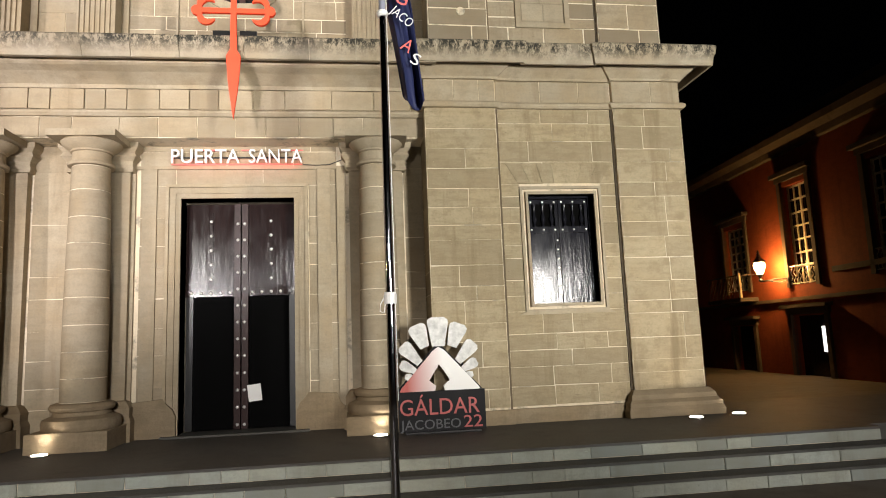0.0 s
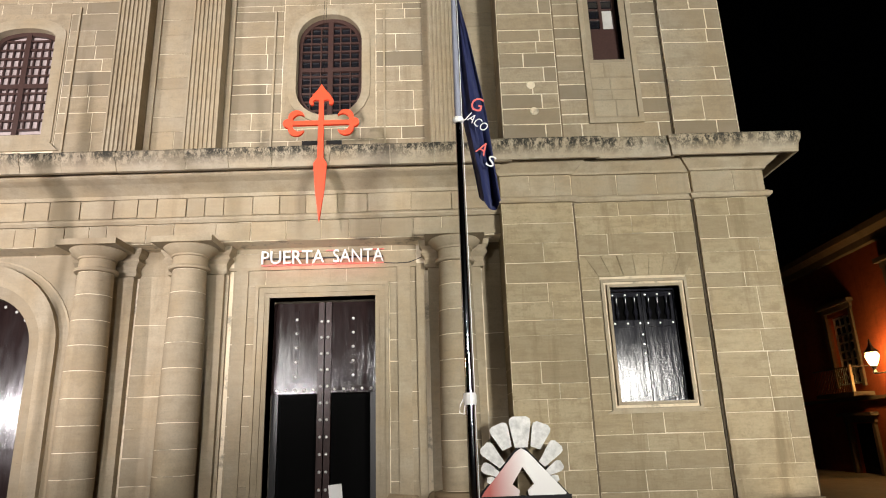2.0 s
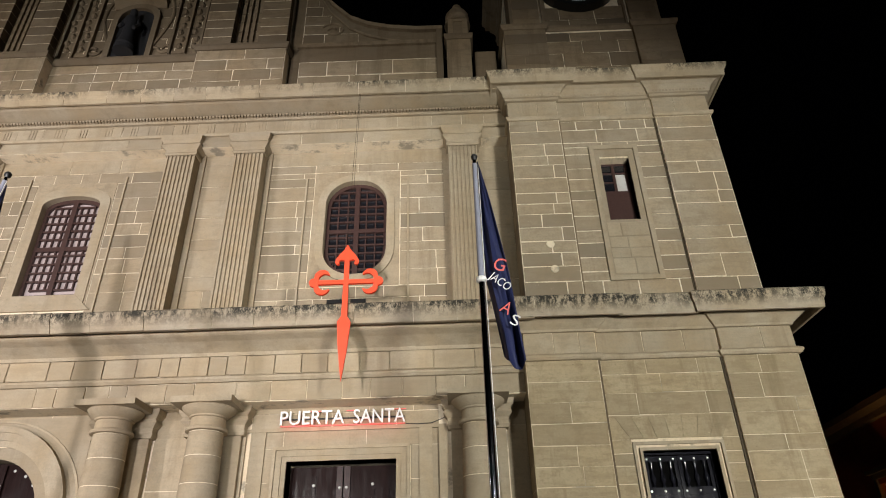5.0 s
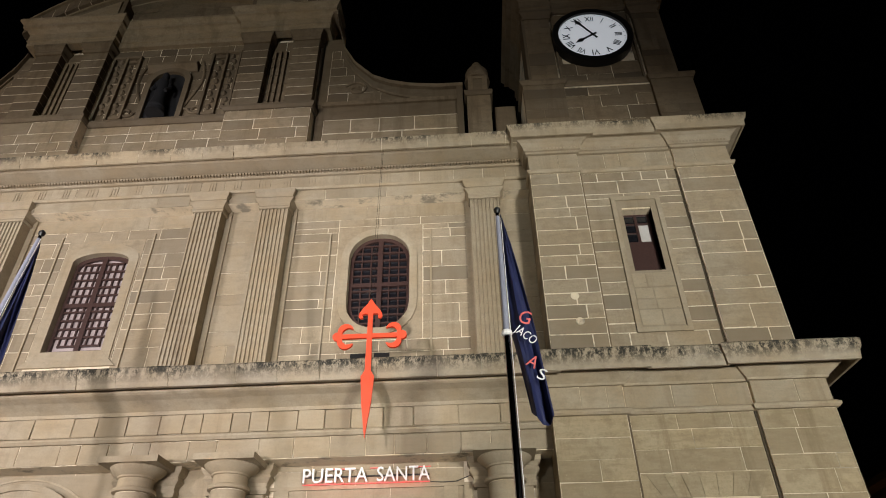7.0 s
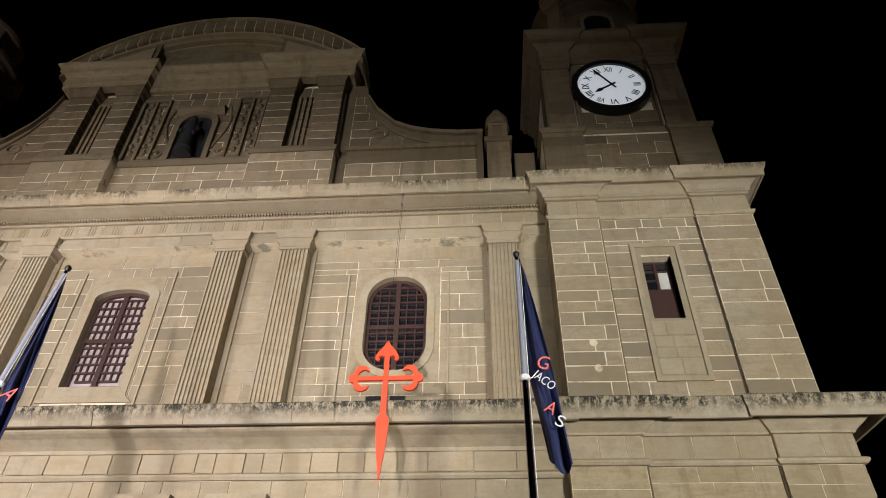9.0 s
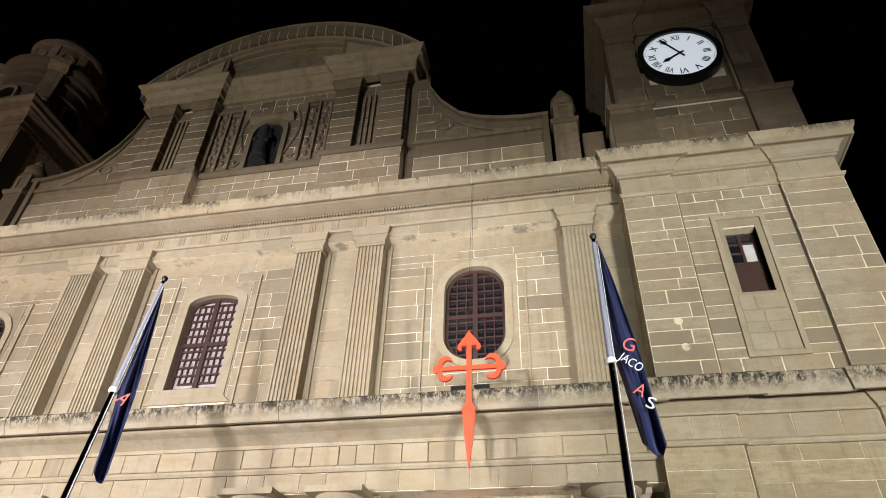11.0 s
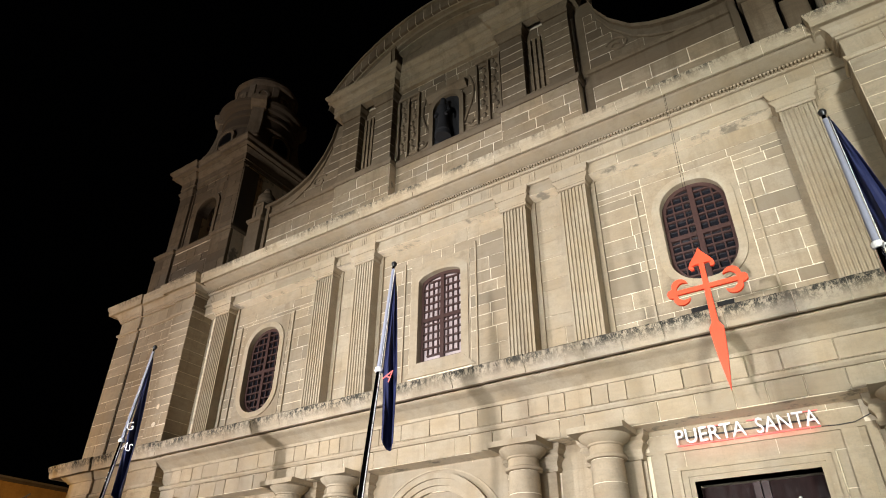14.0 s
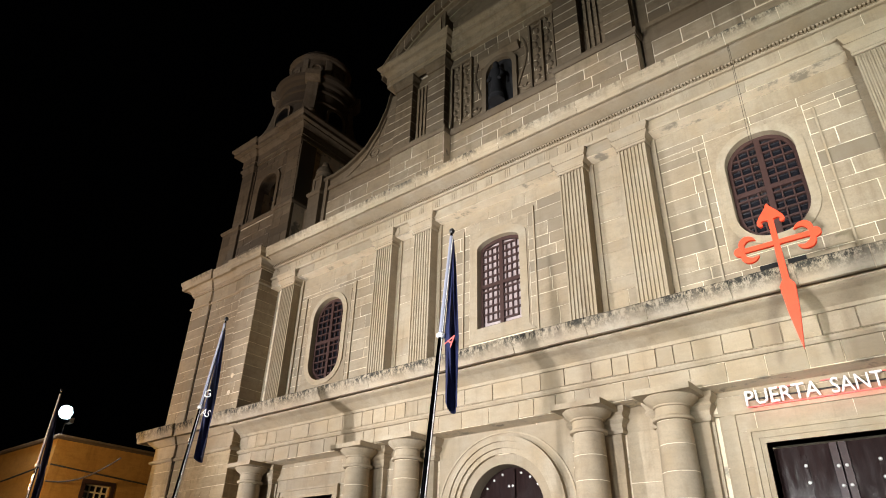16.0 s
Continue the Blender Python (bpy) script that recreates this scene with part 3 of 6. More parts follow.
        for i in range(3):
            px = la + 0.12 + (lb - la - 0.24) * i / 2
            part("baluster", lathe(B(), ((0.03, 3.481), (0.03, 3.50), (0.018, 3.53), (0.045, 3.60), (0.045, 3.64), (0.018, 3.72), (0.016, 3.80), (0.03, 3.87), (0.03, 3.899)), 10, px, yw + 0.025), M_SHUTTER, leaf, "turned black baluster", True)
        part("dark_back", bx(B(), la + 0.06, lb - 0.06, yw + 0.052, yw + 0.06, 3.4, 3.95), M_GLASSDOOR, leaf)
    for zz in (3.94, 3.42):
        for px in (wx[0] + 0.1, wx[0] + 0.33, cx - 0.07, cx + 0.07, wx[1] - 0.33, wx[1] - 0.1):
            part("stud", lathe(B(), ((0.022, 0.0), (0.020, 0.008), (0.010, 0.016)), 8), M_STUD, w).matrix_local = pose(px, yw, zz, 90)
    for i in range(7):
        part("stud", lathe(B(), ((0.018, 0.0), (0.016, 0.008), (0.008, 0.014)), 8), M_STUD, w).matrix_local = pose(cx - 0.04, yw, 2.2 + i * 0.17, 90)

    # upper storey of the bay
    a, b = span(s, UP_L, UP_R)
    ux = span(s, 11.87, 12.49)
    hole = (ux[0], ux[1], 8.64, 10.24)
    up = solid("wall_bay_upper_" + side, walled(B(), a, b, 6.85, 11.9, Y_BAY + 0.02, 4.0, [hole] if s > 0 else []), M_MORTAR, "upper end bay of sandstone ashlar with bright mortar", "wall", kind="structure")
    pa, pb = span(s, UP1, UP2)
    rim = (ux[0] - 0.20, ux[1] + 0.22, 7.28, 10.56)
    stones(up, M_STONE, pa, pb, 6.9, 11.3, Y_BAY + 0.02, [rim] if s > 0 else [], rise=0.315, length=0.66, proud=0.010, joint=0.025)
    for q in ((UP_L, UP1), (UP2, UP_R)):
        qa, qb = span(s, *q)
        part("pier", bx(B(), qa, qb, Y_PIER + 0.02, Y_BAY + 0.03, 6.85, 11.9), M_MORTAR, up)
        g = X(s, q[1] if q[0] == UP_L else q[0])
        # Again a flat strip, with shade and grime of a groove in its colour.
        part("groove", bx(B(), g - 0.04, g + 0.04, Y_BAY - 0.004, Y_BAY + 0.03, 6.86, 11.3), M_GROOVE if q[0] == UP2 else M_OLD, up, "flat strip coloured as a deep, dirty groove")
        stones(up, M_STONE, qa, qb, 6.9, 11.3, Y_PIER + 0.02, rise=0.315 if q[0] == UP_L else 0.39, length=0.75 if q[0] == UP_L else 0.9, proud=0.010, joint=0.025)
        stones(up, M_SMOOTH, qa, qb, 11.40, 11.86, Y_PIER + 0.02, rise=0.5, length=0.6, proud=0.012, joint=0.008)
    stones(up, M_SMOOTH, pa, pb, 11.40, 11.86, Y_BAY + 0.02, rise=0.5, length=0.45, proud=0.012, joint=0.008)
    if s > 0:
        stones(up, M_SMOOTH, rim[0] + 0.1, rim[1] - 0.1, 7.4, 8.60, Y_BAY + 0.006, rise=0.34, length=0.5, proud=0.010, joint=0.022)
        bm = ring(B(), [(ux[0], 8.66), (ux[1], 8.66), (ux[1], 10.28), (ux[0], 10.28)], [(rim[0], 7.28), (rim[1], 7.28), (rim[1], 10.56), (rim[0], 10.56)], Y_BAY + 0.006, Y_BAY + 0.3)
        part("window_panel", bm, M_SMOOTH, up, "sunk stone panel round a small window")
        bm = ring(B(), [(rim[0] + 0.09, 7.37), (rim[1] - 0.09, 7.37), (rim[1] - 0.09, 10.47), (rim[0] + 0.09, 10.47)], [(rim[0] - 0.01, 7.27), (rim[1] + 0.01, 7.27), (rim[1] + 0.01, 10.57), (rim[0] - 0.01, 10.57)], Y_BAY - 0.03, Y_BAY + 0.1)
        part("panel_rim", bm, M_MOULD, up)
    xo = X(s, UP_R)
    for edge, out in ((X(s, UP_L), -s), (xo, s)):
        for k in range(13):
            z = 6.86 + 0.385 * k
            part("return_stone", bx(B(), edge, edge + out * 0.006, Y_PIER + 0.012, -0.02 if out == -s else 3.9, z + 0.007, z + 0.378), M_STONE, up)
    upath = [(X(s, UP_L), 0.0), (X(s, UP_L), Y_PIER), (X(s, UP1), Y_PIER), (X(s, UP1), Y_BAY), (X(s, UP2), Y_BAY), (X(s, UP2), Y_PIER), (xo, Y_PIER), (xo, 4.0)]
    if s < 0:
        upath = upath[::-1]
    part("string_course", sweep(B(), upath, ((-0.05, 11.30), (0.03, 11.30), (0.06, 11.34), (0.06, 11.38), (0.02, 11.40), (-0.05, 11.40))), M_MOULD, up)
    part("cove", sweep(B(), upath, ((-0.05, 11.86), (0.05, 11.86), (0.05, 11.92), (0.09, 11.93), (0.11, 12.02), (0.17, 12.10), (0.24, 12.15), (-0.05, 12.15))), M_MOULD, up)
    ledge("cornice_bay_" + side, upath, ((-0.3, 12.152), (0.33, 12.152), (0.34, 12.12), (0.38, 12.12), (0.39, 12.26), (0.43, 12.32), (0.46, 12.44), (0.42, 12.48), (-0.3, 12.56)), M_CORN, "weathered sandstone cornice of the end bay")
    for q, yy in (((UP_L, UP1), Y_PIER), ((UP1, UP2), Y_BAY), ((UP2, UP_R), Y_PIER)):
        qa, qb = span(s, *q)
        n = int((qb - qa) / 0.075)
        bm = B()
        for i in range(n):
            x = qa + (i + 0.25) * (qb - qa) / n
            bx(bm, x, x + 0.045, yy - 0.105, yy, 11.955, 12.02)
        part("dentils", bm, M_SMOOTH, up)["kind"] = "stuff"
    # putlog holes in the bay
    for zz, uu in ((7.53, 10.60), (8.09, 10.57)):
        bm = lathe(B(), ((0.085, 0.0), (0.075, 0.012), (0.04, 0.004), (0.035, 0.001)), 14)
        o = part("wall_patch", bm, M_MORTAR, up, "pale round mortar patch")
        o.matrix_local = pose(X(s, uu), Y_PIER - 0.005, zz, 90)
    if s < 0:
        continue
    w = thing("small_window", "small brown wooden window with one pale pane", "window", "bay windows", "structure")
    yw = Y_BAY + 0.24
    bm = walled(B(), ux[0], ux[1], 8.66, 10.28, yw, yw + 0.06, [(ux[0] + 0.06, ux[0] + 0.28, 9.52, 10.2), (ux[0] + 0.34, ux[1] - 0.06, 9.52, 10.2)])
    part("frame", bm, M_FRAMEWOOD, w)
    part("pane", bx(B(), ux[0] + 0.06, ux[0] + 0.28, yw + 0.03, yw + 0.04, 9.52, 10.2), M_DARKPANE, w, "dark pane")
    # Lower part of the right pane, in a pale colour.
    part("pane", bx(B(), ux[0] + 0.34, ux[1] - 0.06, yw + 0.03, yw + 0.04, 9.52, 9.98), M_PALEPANE, w, "pale pane")
    part("pane", bx(B(), ux[0] + 0.34, ux[1] - 0.06, yw + 0.03, yw + 0.04, 10.0, 10.2), M_DARKPANE, w, "dark pane")
    part("bar", bx(B(), ux[0] + 0.06, ux[1] - 0.06, yw + 0.005, yw + 0.045, 9.97, 10.01), M_FRAMEWOOD, w)
    part("bar", bx(B(), ux[0] + 0.06, ux[0] + 0.28, yw + 0.006, yw + 0.044, 9.74, 9.77), M_FRAMEWOOD, w)
    part("board", bx(B(), ux[0] + 0.05, ux[1] - 0.05, yw - 0.012, yw, 8.72, 9.44), M_FRAMEWOOD, w, "plain brown lower board")

# ---- upper storey, middle ----
WINS = (AX + 6.50, AX - 6.50)
ul, ur = X(-1, UP_L), X(1, UP_L)
OVALS = {1: (9.20, 1.20), -1: (8.88, 1.34)}  # middle height and half height of each oblong window
wh = [(x - 0.95, x + 0.95, OVALS[s][0] - OVALS[s][1] - 0.25, OVALS[s][0] + OVALS[s][1] + 0.25) for s, x in zip((1, -1), WINS)] + [(AX - 0.9, AX + 0.9, 7.55, 10.55)]
wall_up = solid("wall_upper", walled(B(), ul, ur, 6.6, 11.6, 0.0, 0.7, wh), M_MORTAR, "upper sandstone wall with three windows", "wall", kind="structure")
wh2 = [(x - 0.98, x + 0.98, OVALS[s][0] - OVALS[s][1] - 0.28, OVALS[s][0] + OVALS[s][1] + 0.28) for s, x in zip((1, -1), WINS)] + [(AX - 0.93, AX + 0.93, 7.3, 10.6)]
for a, b in ((AX + 4.45, AX + 8.55), (AX - 8.55, AX - 4.45), (AX - 2.0, AX + 2.0)):
    stones(wall_up, M_STONE, a, b, 6.8, 10.9, 0.0, [h for h in wh2 if a < h[0] < b], rise=0.33, length=0.75, proud=0.008, joint=0.018)
    stones(wall_up, M_SMOOTH, a, b, 10.9, 11.35, 0.0, rise=0.5, length=2.0, proud=0.012, joint=0.004)
for a, b in ((AX + 2.85, AX + 3.62), (AX - 3.62, AX - 2.85), (AX + 9.35, ur), (ul, AX - 9.35)):
    stones(wall_up, M_SMOOTH, a, b, 6.8, 11.35, 0.0, rise=0.46, length=0.8, proud=0.014, joint=0.008)
for s in (1, -1):
    x = AX + 6.50 * s
    zo, ho = OVALS[s]
    inner = oblong(x, zo, 0.685, ho, 0.62)
    mid = oblong(x, zo, 0.86, ho + 0.16, 0.78)
    part("window_surround", ring(B(), inner, mid, -0.05, 0.3), M_MOULD, wall_up, "rounded stone window surround")
    part("spandrel", ring(B(), mid, boxed(mid, x - 0.97, x + 0.97, zo - ho - 0.27, zo + ho + 0.27), -0.014, 0.25), M_STONE, wall_up)
    for d in (-1, 1):
        part("groove_strip", bx(B(), x + d * 1.16 - 0.02, x + d * 1.16 + 0.02, -0.05, 0.0, 7.0, 10.5), M_MOULD, wall_up)
seg = [(AX + 0.66, 7.74)] + [(AX + 0.66 * math.cos(math.pi * k / 12), 10.02 + 0.24 * math.sin(math.pi * k / 12)) for k in range(13)] + [(AX - 0.66, 7.74)]
seg2 = [(AX + 0.88, 7.56)] + [(AX + 0.88 * math.cos(math.pi * k / 12), 10.08 + 0.42 * math.sin(math.pi * k / 12)) for k in range(13)] + [(AX - 0.88, 7.56)]
part("window_surround", ring(B(), seg, seg2, -0.04, 0.3), M_MOULD, wall_up, "segment-headed stone window surround")
part("spandrel", ring(B(), seg2, [(AX + 0.92, 7.5)] + [(AX + 0.92 - 1.84 * k / 12, 10.62) for k in range(13)] + [(AX - 0.92, 7.5)], -0.014, 0.25), M_STONE, wall_up)
part("sill", prism(B(), [(AX - 1.05, 7.38), (AX + 1.05, 7.38), (AX + 0.68, 7.735), (AX - 0.68, 7.735)], -0.05, 0.3), M_MOULD, wall_up, "splayed stone sill")
for d in (-1, 1):
    part("groove_strip", bx(B(), AX + d * 1.12 - 0.02, AX + d * 1.12 + 0.02, -0.05, 0.0, 7.0, 10.75), M_MOULD, wall_up)


def barred_window(cx, inner, z0, z1, hw, rows, cols, label, pane):
    w = thing("window", label, "window", "upper windows", "structure")
    loop = [(cx + (x - cx) * 0.985, z) for x, z in inner]
    shrunk = [(cx + (x - cx) * 0.88, (z0 + z1) / 2 + (z - (z0 + z1) / 2) * 0.93) for x, z in inner]
    part("frame", ring(B(), shrunk, loop, 0.12, 0.22), M_FRAMEWOOD, w)
    bm = B()
    prism(bm, [(cx + (x - cx) * 0.9, z * 0.95 + 0.05 * (z0 + z1) / 2) for x, z in inner], 0.19, 0.20)
    part("glazing", bm, pane, w)
    part("mullion", bx(B(), cx - 0.055, cx + 0.055, 0.11, 0.19, z0 + 0.05, z1 - 0.05), M_FRAMEWOOD, w)
    zm = (z0 + z1) / 2 - 0.05
    part("transom", bx(B(), cx - hw * 0.93, cx + hw * 0.93, 0.112, 0.188, zm - 0.05, zm + 0.05), M_FRAMEWOOD, w)
    for i in range(1, rows):
        z = z0 + (z1 - z0) * i / rows
        if abs(z - zm) > 0.1:
            t = abs(z - (z0 + z1) / 2) / ((z1 - z0) / 2)
            f = 0.9 if t < 0.72 else 0.72
            part("glazing_bar", bx(B(), cx - hw * f, cx + hw * f, 0.13, 0.185, z - 0.02, z + 0.02), M_FRAMEWOOD, w)
    for i in range(1, cols):
        for d in (-1, 1):
            x = cx + d * hw * 0.92 * i / cols
            part("glazing_bar", bx(B(), x - 0.014, x + 0.014, 0.134, 0.184, z0 + 0.2, z1 - 0.2), M_FRAMEWOOD, w)
    return w


for s in (1, -1):
    x = AX + 6.50 * s
    zo, ho = OVALS[s]
    barred_window(x, oblong(x, zo, 0.685, ho, 0.62), zo - ho, zo + ho, 0.685, 12, 3, "oblong rounded window with a brown wooden grille, dark inside", M_DARKPANE)
barred_window(AX, seg, 7.74, 10.26, 0.66, 12, 4, "segment-headed brown window with many small pale panes", M_PANE)

# fluted pilasters of the upper storey
capital = ((0, 11.06), (0.03, 11.06), (0.05, 11.10), (0.03, 11.14), (0.04, 11.20), (0.13, 11.30), (0.09, 11.36), (0.14, 11.44), (0.16, 11.54), (0, 11.54))
pil = thing("fluted_pilaster", "fluted sandstone pilaster with a moulded capital", "pilaster", "upper pilasters", "structure")
bm = B()
pts = [(-0.33, -0.02), (-0.33, -0.36)]
for i in range(7):
    c = -0.264 + 0.088 * i
    pts += [(c - 0.030, -0.36), (c - 0.020, -0.325), (c + 0.020, -0.325), (c + 0.030, -0.36)]
pts += [(0.33, -0.36), (0.33, -0.02)]
lo = [bm.verts.new((x, y, 6.75)) for x, y in pts]
hi = [bm.verts.new((x, y, 11.08)) for x, y in pts]
for i in range(len(pts) - 1):
    bm.faces.new((lo[i], lo[i + 1], hi[i + 1], hi[i]))
bm.faces.new(hi)
part("shaft", bm, M_SMOOTH, pil)
part("capital", sweep(B(), ((-0.33, -0.02), (-0.33, -0.36), (0.33, -0.36), (0.33, -0.02)), capital), M_MOULD, pil, "moulded stone capital")
part("backing", bx(B(), -0.46, 0.46, -0.06, -0.017, 6.75, 11.3), M_SMOOTH, pil)
part("base", sweep(B(), ((-0.33, -0.02), (-0.33, -0.36), (0.33, -0.36), (0.33, -0.02)), ((0, 6.75), (0.10, 6.75), (0.10, 6.95), (0.04, 7.02), (0, 7.02))), M_SMOOTH, pil)
places = [X(s, u) for s in (1, -1) for u in (2.44, 4.02, 8.93)]
pil.location = (places[0], 0, 0)
for x in places[1:]:
    copy_thing(pil, pose(x, 0, 0))

# upper entablature with a ribbed frieze and dentils
Y_UE = -0.36
ue = solid("entablature_upper", bx(B(), ul, ur, Y_UE + 0.02, 0.5, 11.28, 12.16), M_MORTAR, "sandstone entablature with a ribbed frieze", "entablature", kind="structure")
stones(ue, M_SMOOTH, ul, ur, 11.284, 11.58, Y_UE + 0.02, rise=0.5, length=1.2, proud=0.02, joint=0.006)
stones(ue, M_SMOOTH, ul, ur, 11.64, 12.0, Y_UE + 0.02, rise=0.5, length=0.62, proud=0.012, joint=0.008)
part("taenia", sweep(B(), ((ul, Y_UE), (ur, Y_UE)), ((-0.02, 11.58), (0.04, 11.58), (0.06, 11.61), (0.06, 11.64), (-0.02, 11.64))), M_MOULD, ue)
bm = B()
for i in range(32):
    x = ul + (i + 0.5) * (ur - ul) / 32
    for k in range(3):
        bx(bm, x - 0.09 + 0.07 * k, x - 0.05 + 0.07 * k, Y_UE - 0.003, Y_UE + 0.02, 11.70, 11.97)
part("triglyphs", bm, M_SMOOTH, ue, "shallow ribs on the frieze")["kind"] = "stuff"
bm = B()
n = int((ur - ul) / 0.075)
for i in range(n):
    x = ul + (i + 0.25) * (ur - ul) / n
    bx(bm, x, x + 0.045, Y_UE - 0.17, Y_UE, 12.032, 12.084)
part("dentils", bm, M_SMOOTH, ue)["kind"] = "stuff"
part("bed_moulding", sweep(B(), ((ul, Y_UE), (ur, Y_UE)), ((-0.05, 12.0), (0.05, 12.0), (0.08, 12.03), (0.10, 12.085), (0.22, 12.09), (0.34, 12.11), (0.50, 12.145), (0.56, 12.17), (-0.05, 12.17))), M_MOULD, ue)
ledge("cornice_middle", ((ul - 0.2, Y_UE), (ur + 0.2, Y_UE)), ((-0.3, 12.172), (0.60, 12.172), (0.61, 12.14), (0.66, 12.14), (0.68, 12.26), (0.72, 12.32), (0.75, 12.44), (0.70, 12.48), (-0.3, 12.54)), M_CORN, "weathered sandstone main cornice with patches of lichen")

# ---- gable with curved wings ----
YG = 0.10
gable = solid("gable", bx(B(), X(-1, 4.40), X(1, 4.40), YG + 0.25, YG + 1.0, 12.4, 19.0), M_OLDMORTAR, "brown sandstone gable in the middle of the roofline", "gable", kind="structure")
stones(gable, M_CUT, X(-1, 2.1), X(1, 2.1), 12.5, 14.9, YG + 0.25, rise=0.36, length=0.9, proud=0.012, joint=0.022)
nx = (AX - 0.52, AX + 0.52, 14.95, 17.0)
stones(gable, M_OLD, X(-1, 2.1), X(1, 2.1), 15.05, 18.09, YG + 0.25, [nx], rise=0.36, length=0.6, proud=0.012, joint=0.022)
for s in (1, -1):
    a, b = span(s, 2.05, 4.42)
    part("pedestal", bx(B(), a, b, YG - 0.08, YG + 0.25, 12.4, 14.86), M_OLDMORTAR, gable)
    stones(gable, M_CUT, a, b, 12.5, 14.84, YG - 0.08, rise=0.36, length=0.9, proud=0.012, joint=0.022)
    pp = [(a, YG + 0.3), (a, YG - 0.09), (b, YG - 0.09), (b, YG + 0.3)]
    part("pedestal_cap", sweep(B(), pp, ((-0.02, 14.84), (0.04, 14.84), (0.09, 14.92), (0.09, 15.0), (-0.02, 15.02))), M_OLD, gable)
    for u0, u1 in ((2.12, 2.88), (3.62, 4.38)):
        pa, pb = span(s, u0, u1)
        bm = B()
        bx(bm, pa, pb, YG - 0.054, YG + 0.26, 15.0, 17.75)
        for i in range(8):
            z = 15.05 + i * 0.336
            part("stone", bx(B(), pa - 0.006, pb + 0.006, YG - 0.06, YG + 0.2, z + 0.011, z + 0.325), M_OLD, gable)
        part("pilaster", bm, M_OLDMORTAR, gable, "plain brown stone pilaster in level blocks")
        cp = [(pa, YG + 0.26), (pa, YG - 0.08), (pb, YG - 0.08), (pb, YG + 0.26)]
        part("capital", sweep(B(), cp, ((-0.02, 17.72), (0.03, 17.72), (0.06, 17.80), (0.03, 17.86), (0.12, 18.0), (0.12, 18.1), (-0.02, 18.1))), M_OLD, gable)
    bm = B()
    pa, pb = span(s, 3.02, 3.50)
    for i in range(4):
        xx = pa + (pb - pa) * i / 3
        [bx(bm, xx - 0.045, xx + 0.045, YG + 0.15, YG + 0.26, 15.05 + 0.36 * k + 0.011, 15.05 + 0.36 * k + 0.349) for k in range(7)]
    part("ribbed_panel", bm, M_OLD, gable)
    stones(gable, M_OLD, *span(s, 2.88, 3.62), 15.05, 18.09, YG + 0.25, rise=0.36, length=0.5, proud=0.012, joint=0.022)
    # scroll beside the niche
    bm = B()
    pts = []
    for i in range(40):
        t = i / 39
        pts.append((AX + s * (0.75 + 0.22 * math.sin(3.6 * t + 0.3)), YG + 0.22, 17.4 - 2.0 * t))
    for i in range(16):
        a2 = i * 0.45
        pts.append((AX + s * (0.98 + (0.20 - 0.010 * i) * math.cos(math.pi - a2)), YG + 0.22, 15.35 - (0.20 - 0.010 * i) * math.sin(a2)))
    tube(bm, pts, 0.045, 6)
    part("scroll", bm, M_OLD, gable, "carved stone scroll")
    bm = B()
    for uu in (1.35, 1.75):
        for i in range(9):
            z = 15.3 + i * 0.27
            lathe(bm, ((0.04, z), (0.09, z + 0.09), (0.04, z + 0.2)), 6, AX + s * (uu + 0.05 * math.sin(i * 2.1)), YG + 0.23)
    for uu in (1.14, 1.56, 1.96):
        part("bead_moulding", bx(B(), X(s, uu) - 0.03, X(s, uu) + 0.03, YG + 0.13, YG + 0.26, 15.06, 17.62), M_OLD, gable)
    part("bead_moulding", bx(B(), *span(s, 1.1, 2.0), YG + 0.12, YG + 0.26, 17.62, 17.70), M_OLD, gable)
    for zz in (15.12, 17.5):
        part("tablet", bx(B(), *span(s, 1.2, 1.5), YG + 0.17, YG + 0.26, zz - 0.04, zz + 0.06), M_OLD, gable)
    part("carving", bm, M_OLD, gable, "carved drops of fruit and leaves")
midp = [(X(-1, 2.0), YG + 0.25), (X(1, 2.0), YG + 0.25)]
part("pedestal_cap", sweep(B(), midp, ((-0.02, 14.80), (0.06, 14.80), (0.14, 14.90), (0.14, 14.98), (-0.02, 15.02))), M_OLD, gable)
gp = []
for u, y in ((-4.62, 0.5), (-4.62, -0.12), (-2.0, -0.12), (-2.0, 0.16), (2.0, 0.16), (2.0, -0.12), (4.62, -0.12), (4.62, 0.5)):
    gp.append((AX + u, YG + y))
part("entablature", sweep(B(), gp, ((-0.2, 18.1), (0.06, 18.1), (0.06, 18.28), (0.10, 18.30), (0.08, 18.36), (0.08, 18.60), (0.20, 18.72), (0.26, 18.74), (0.26, 18.86), (0.36, 18.96), (0.36, 19.04), (-0.2, 19.10))), M_CUT, gable, "moulded brown stone entablature")
R_ARC = (4.95**2 + 2.3**2) / (2 * 2.3)


def arc_z(u, top=21.35):
    return top - R_ARC + math.sqrt(R_ARC**2 - u * u)


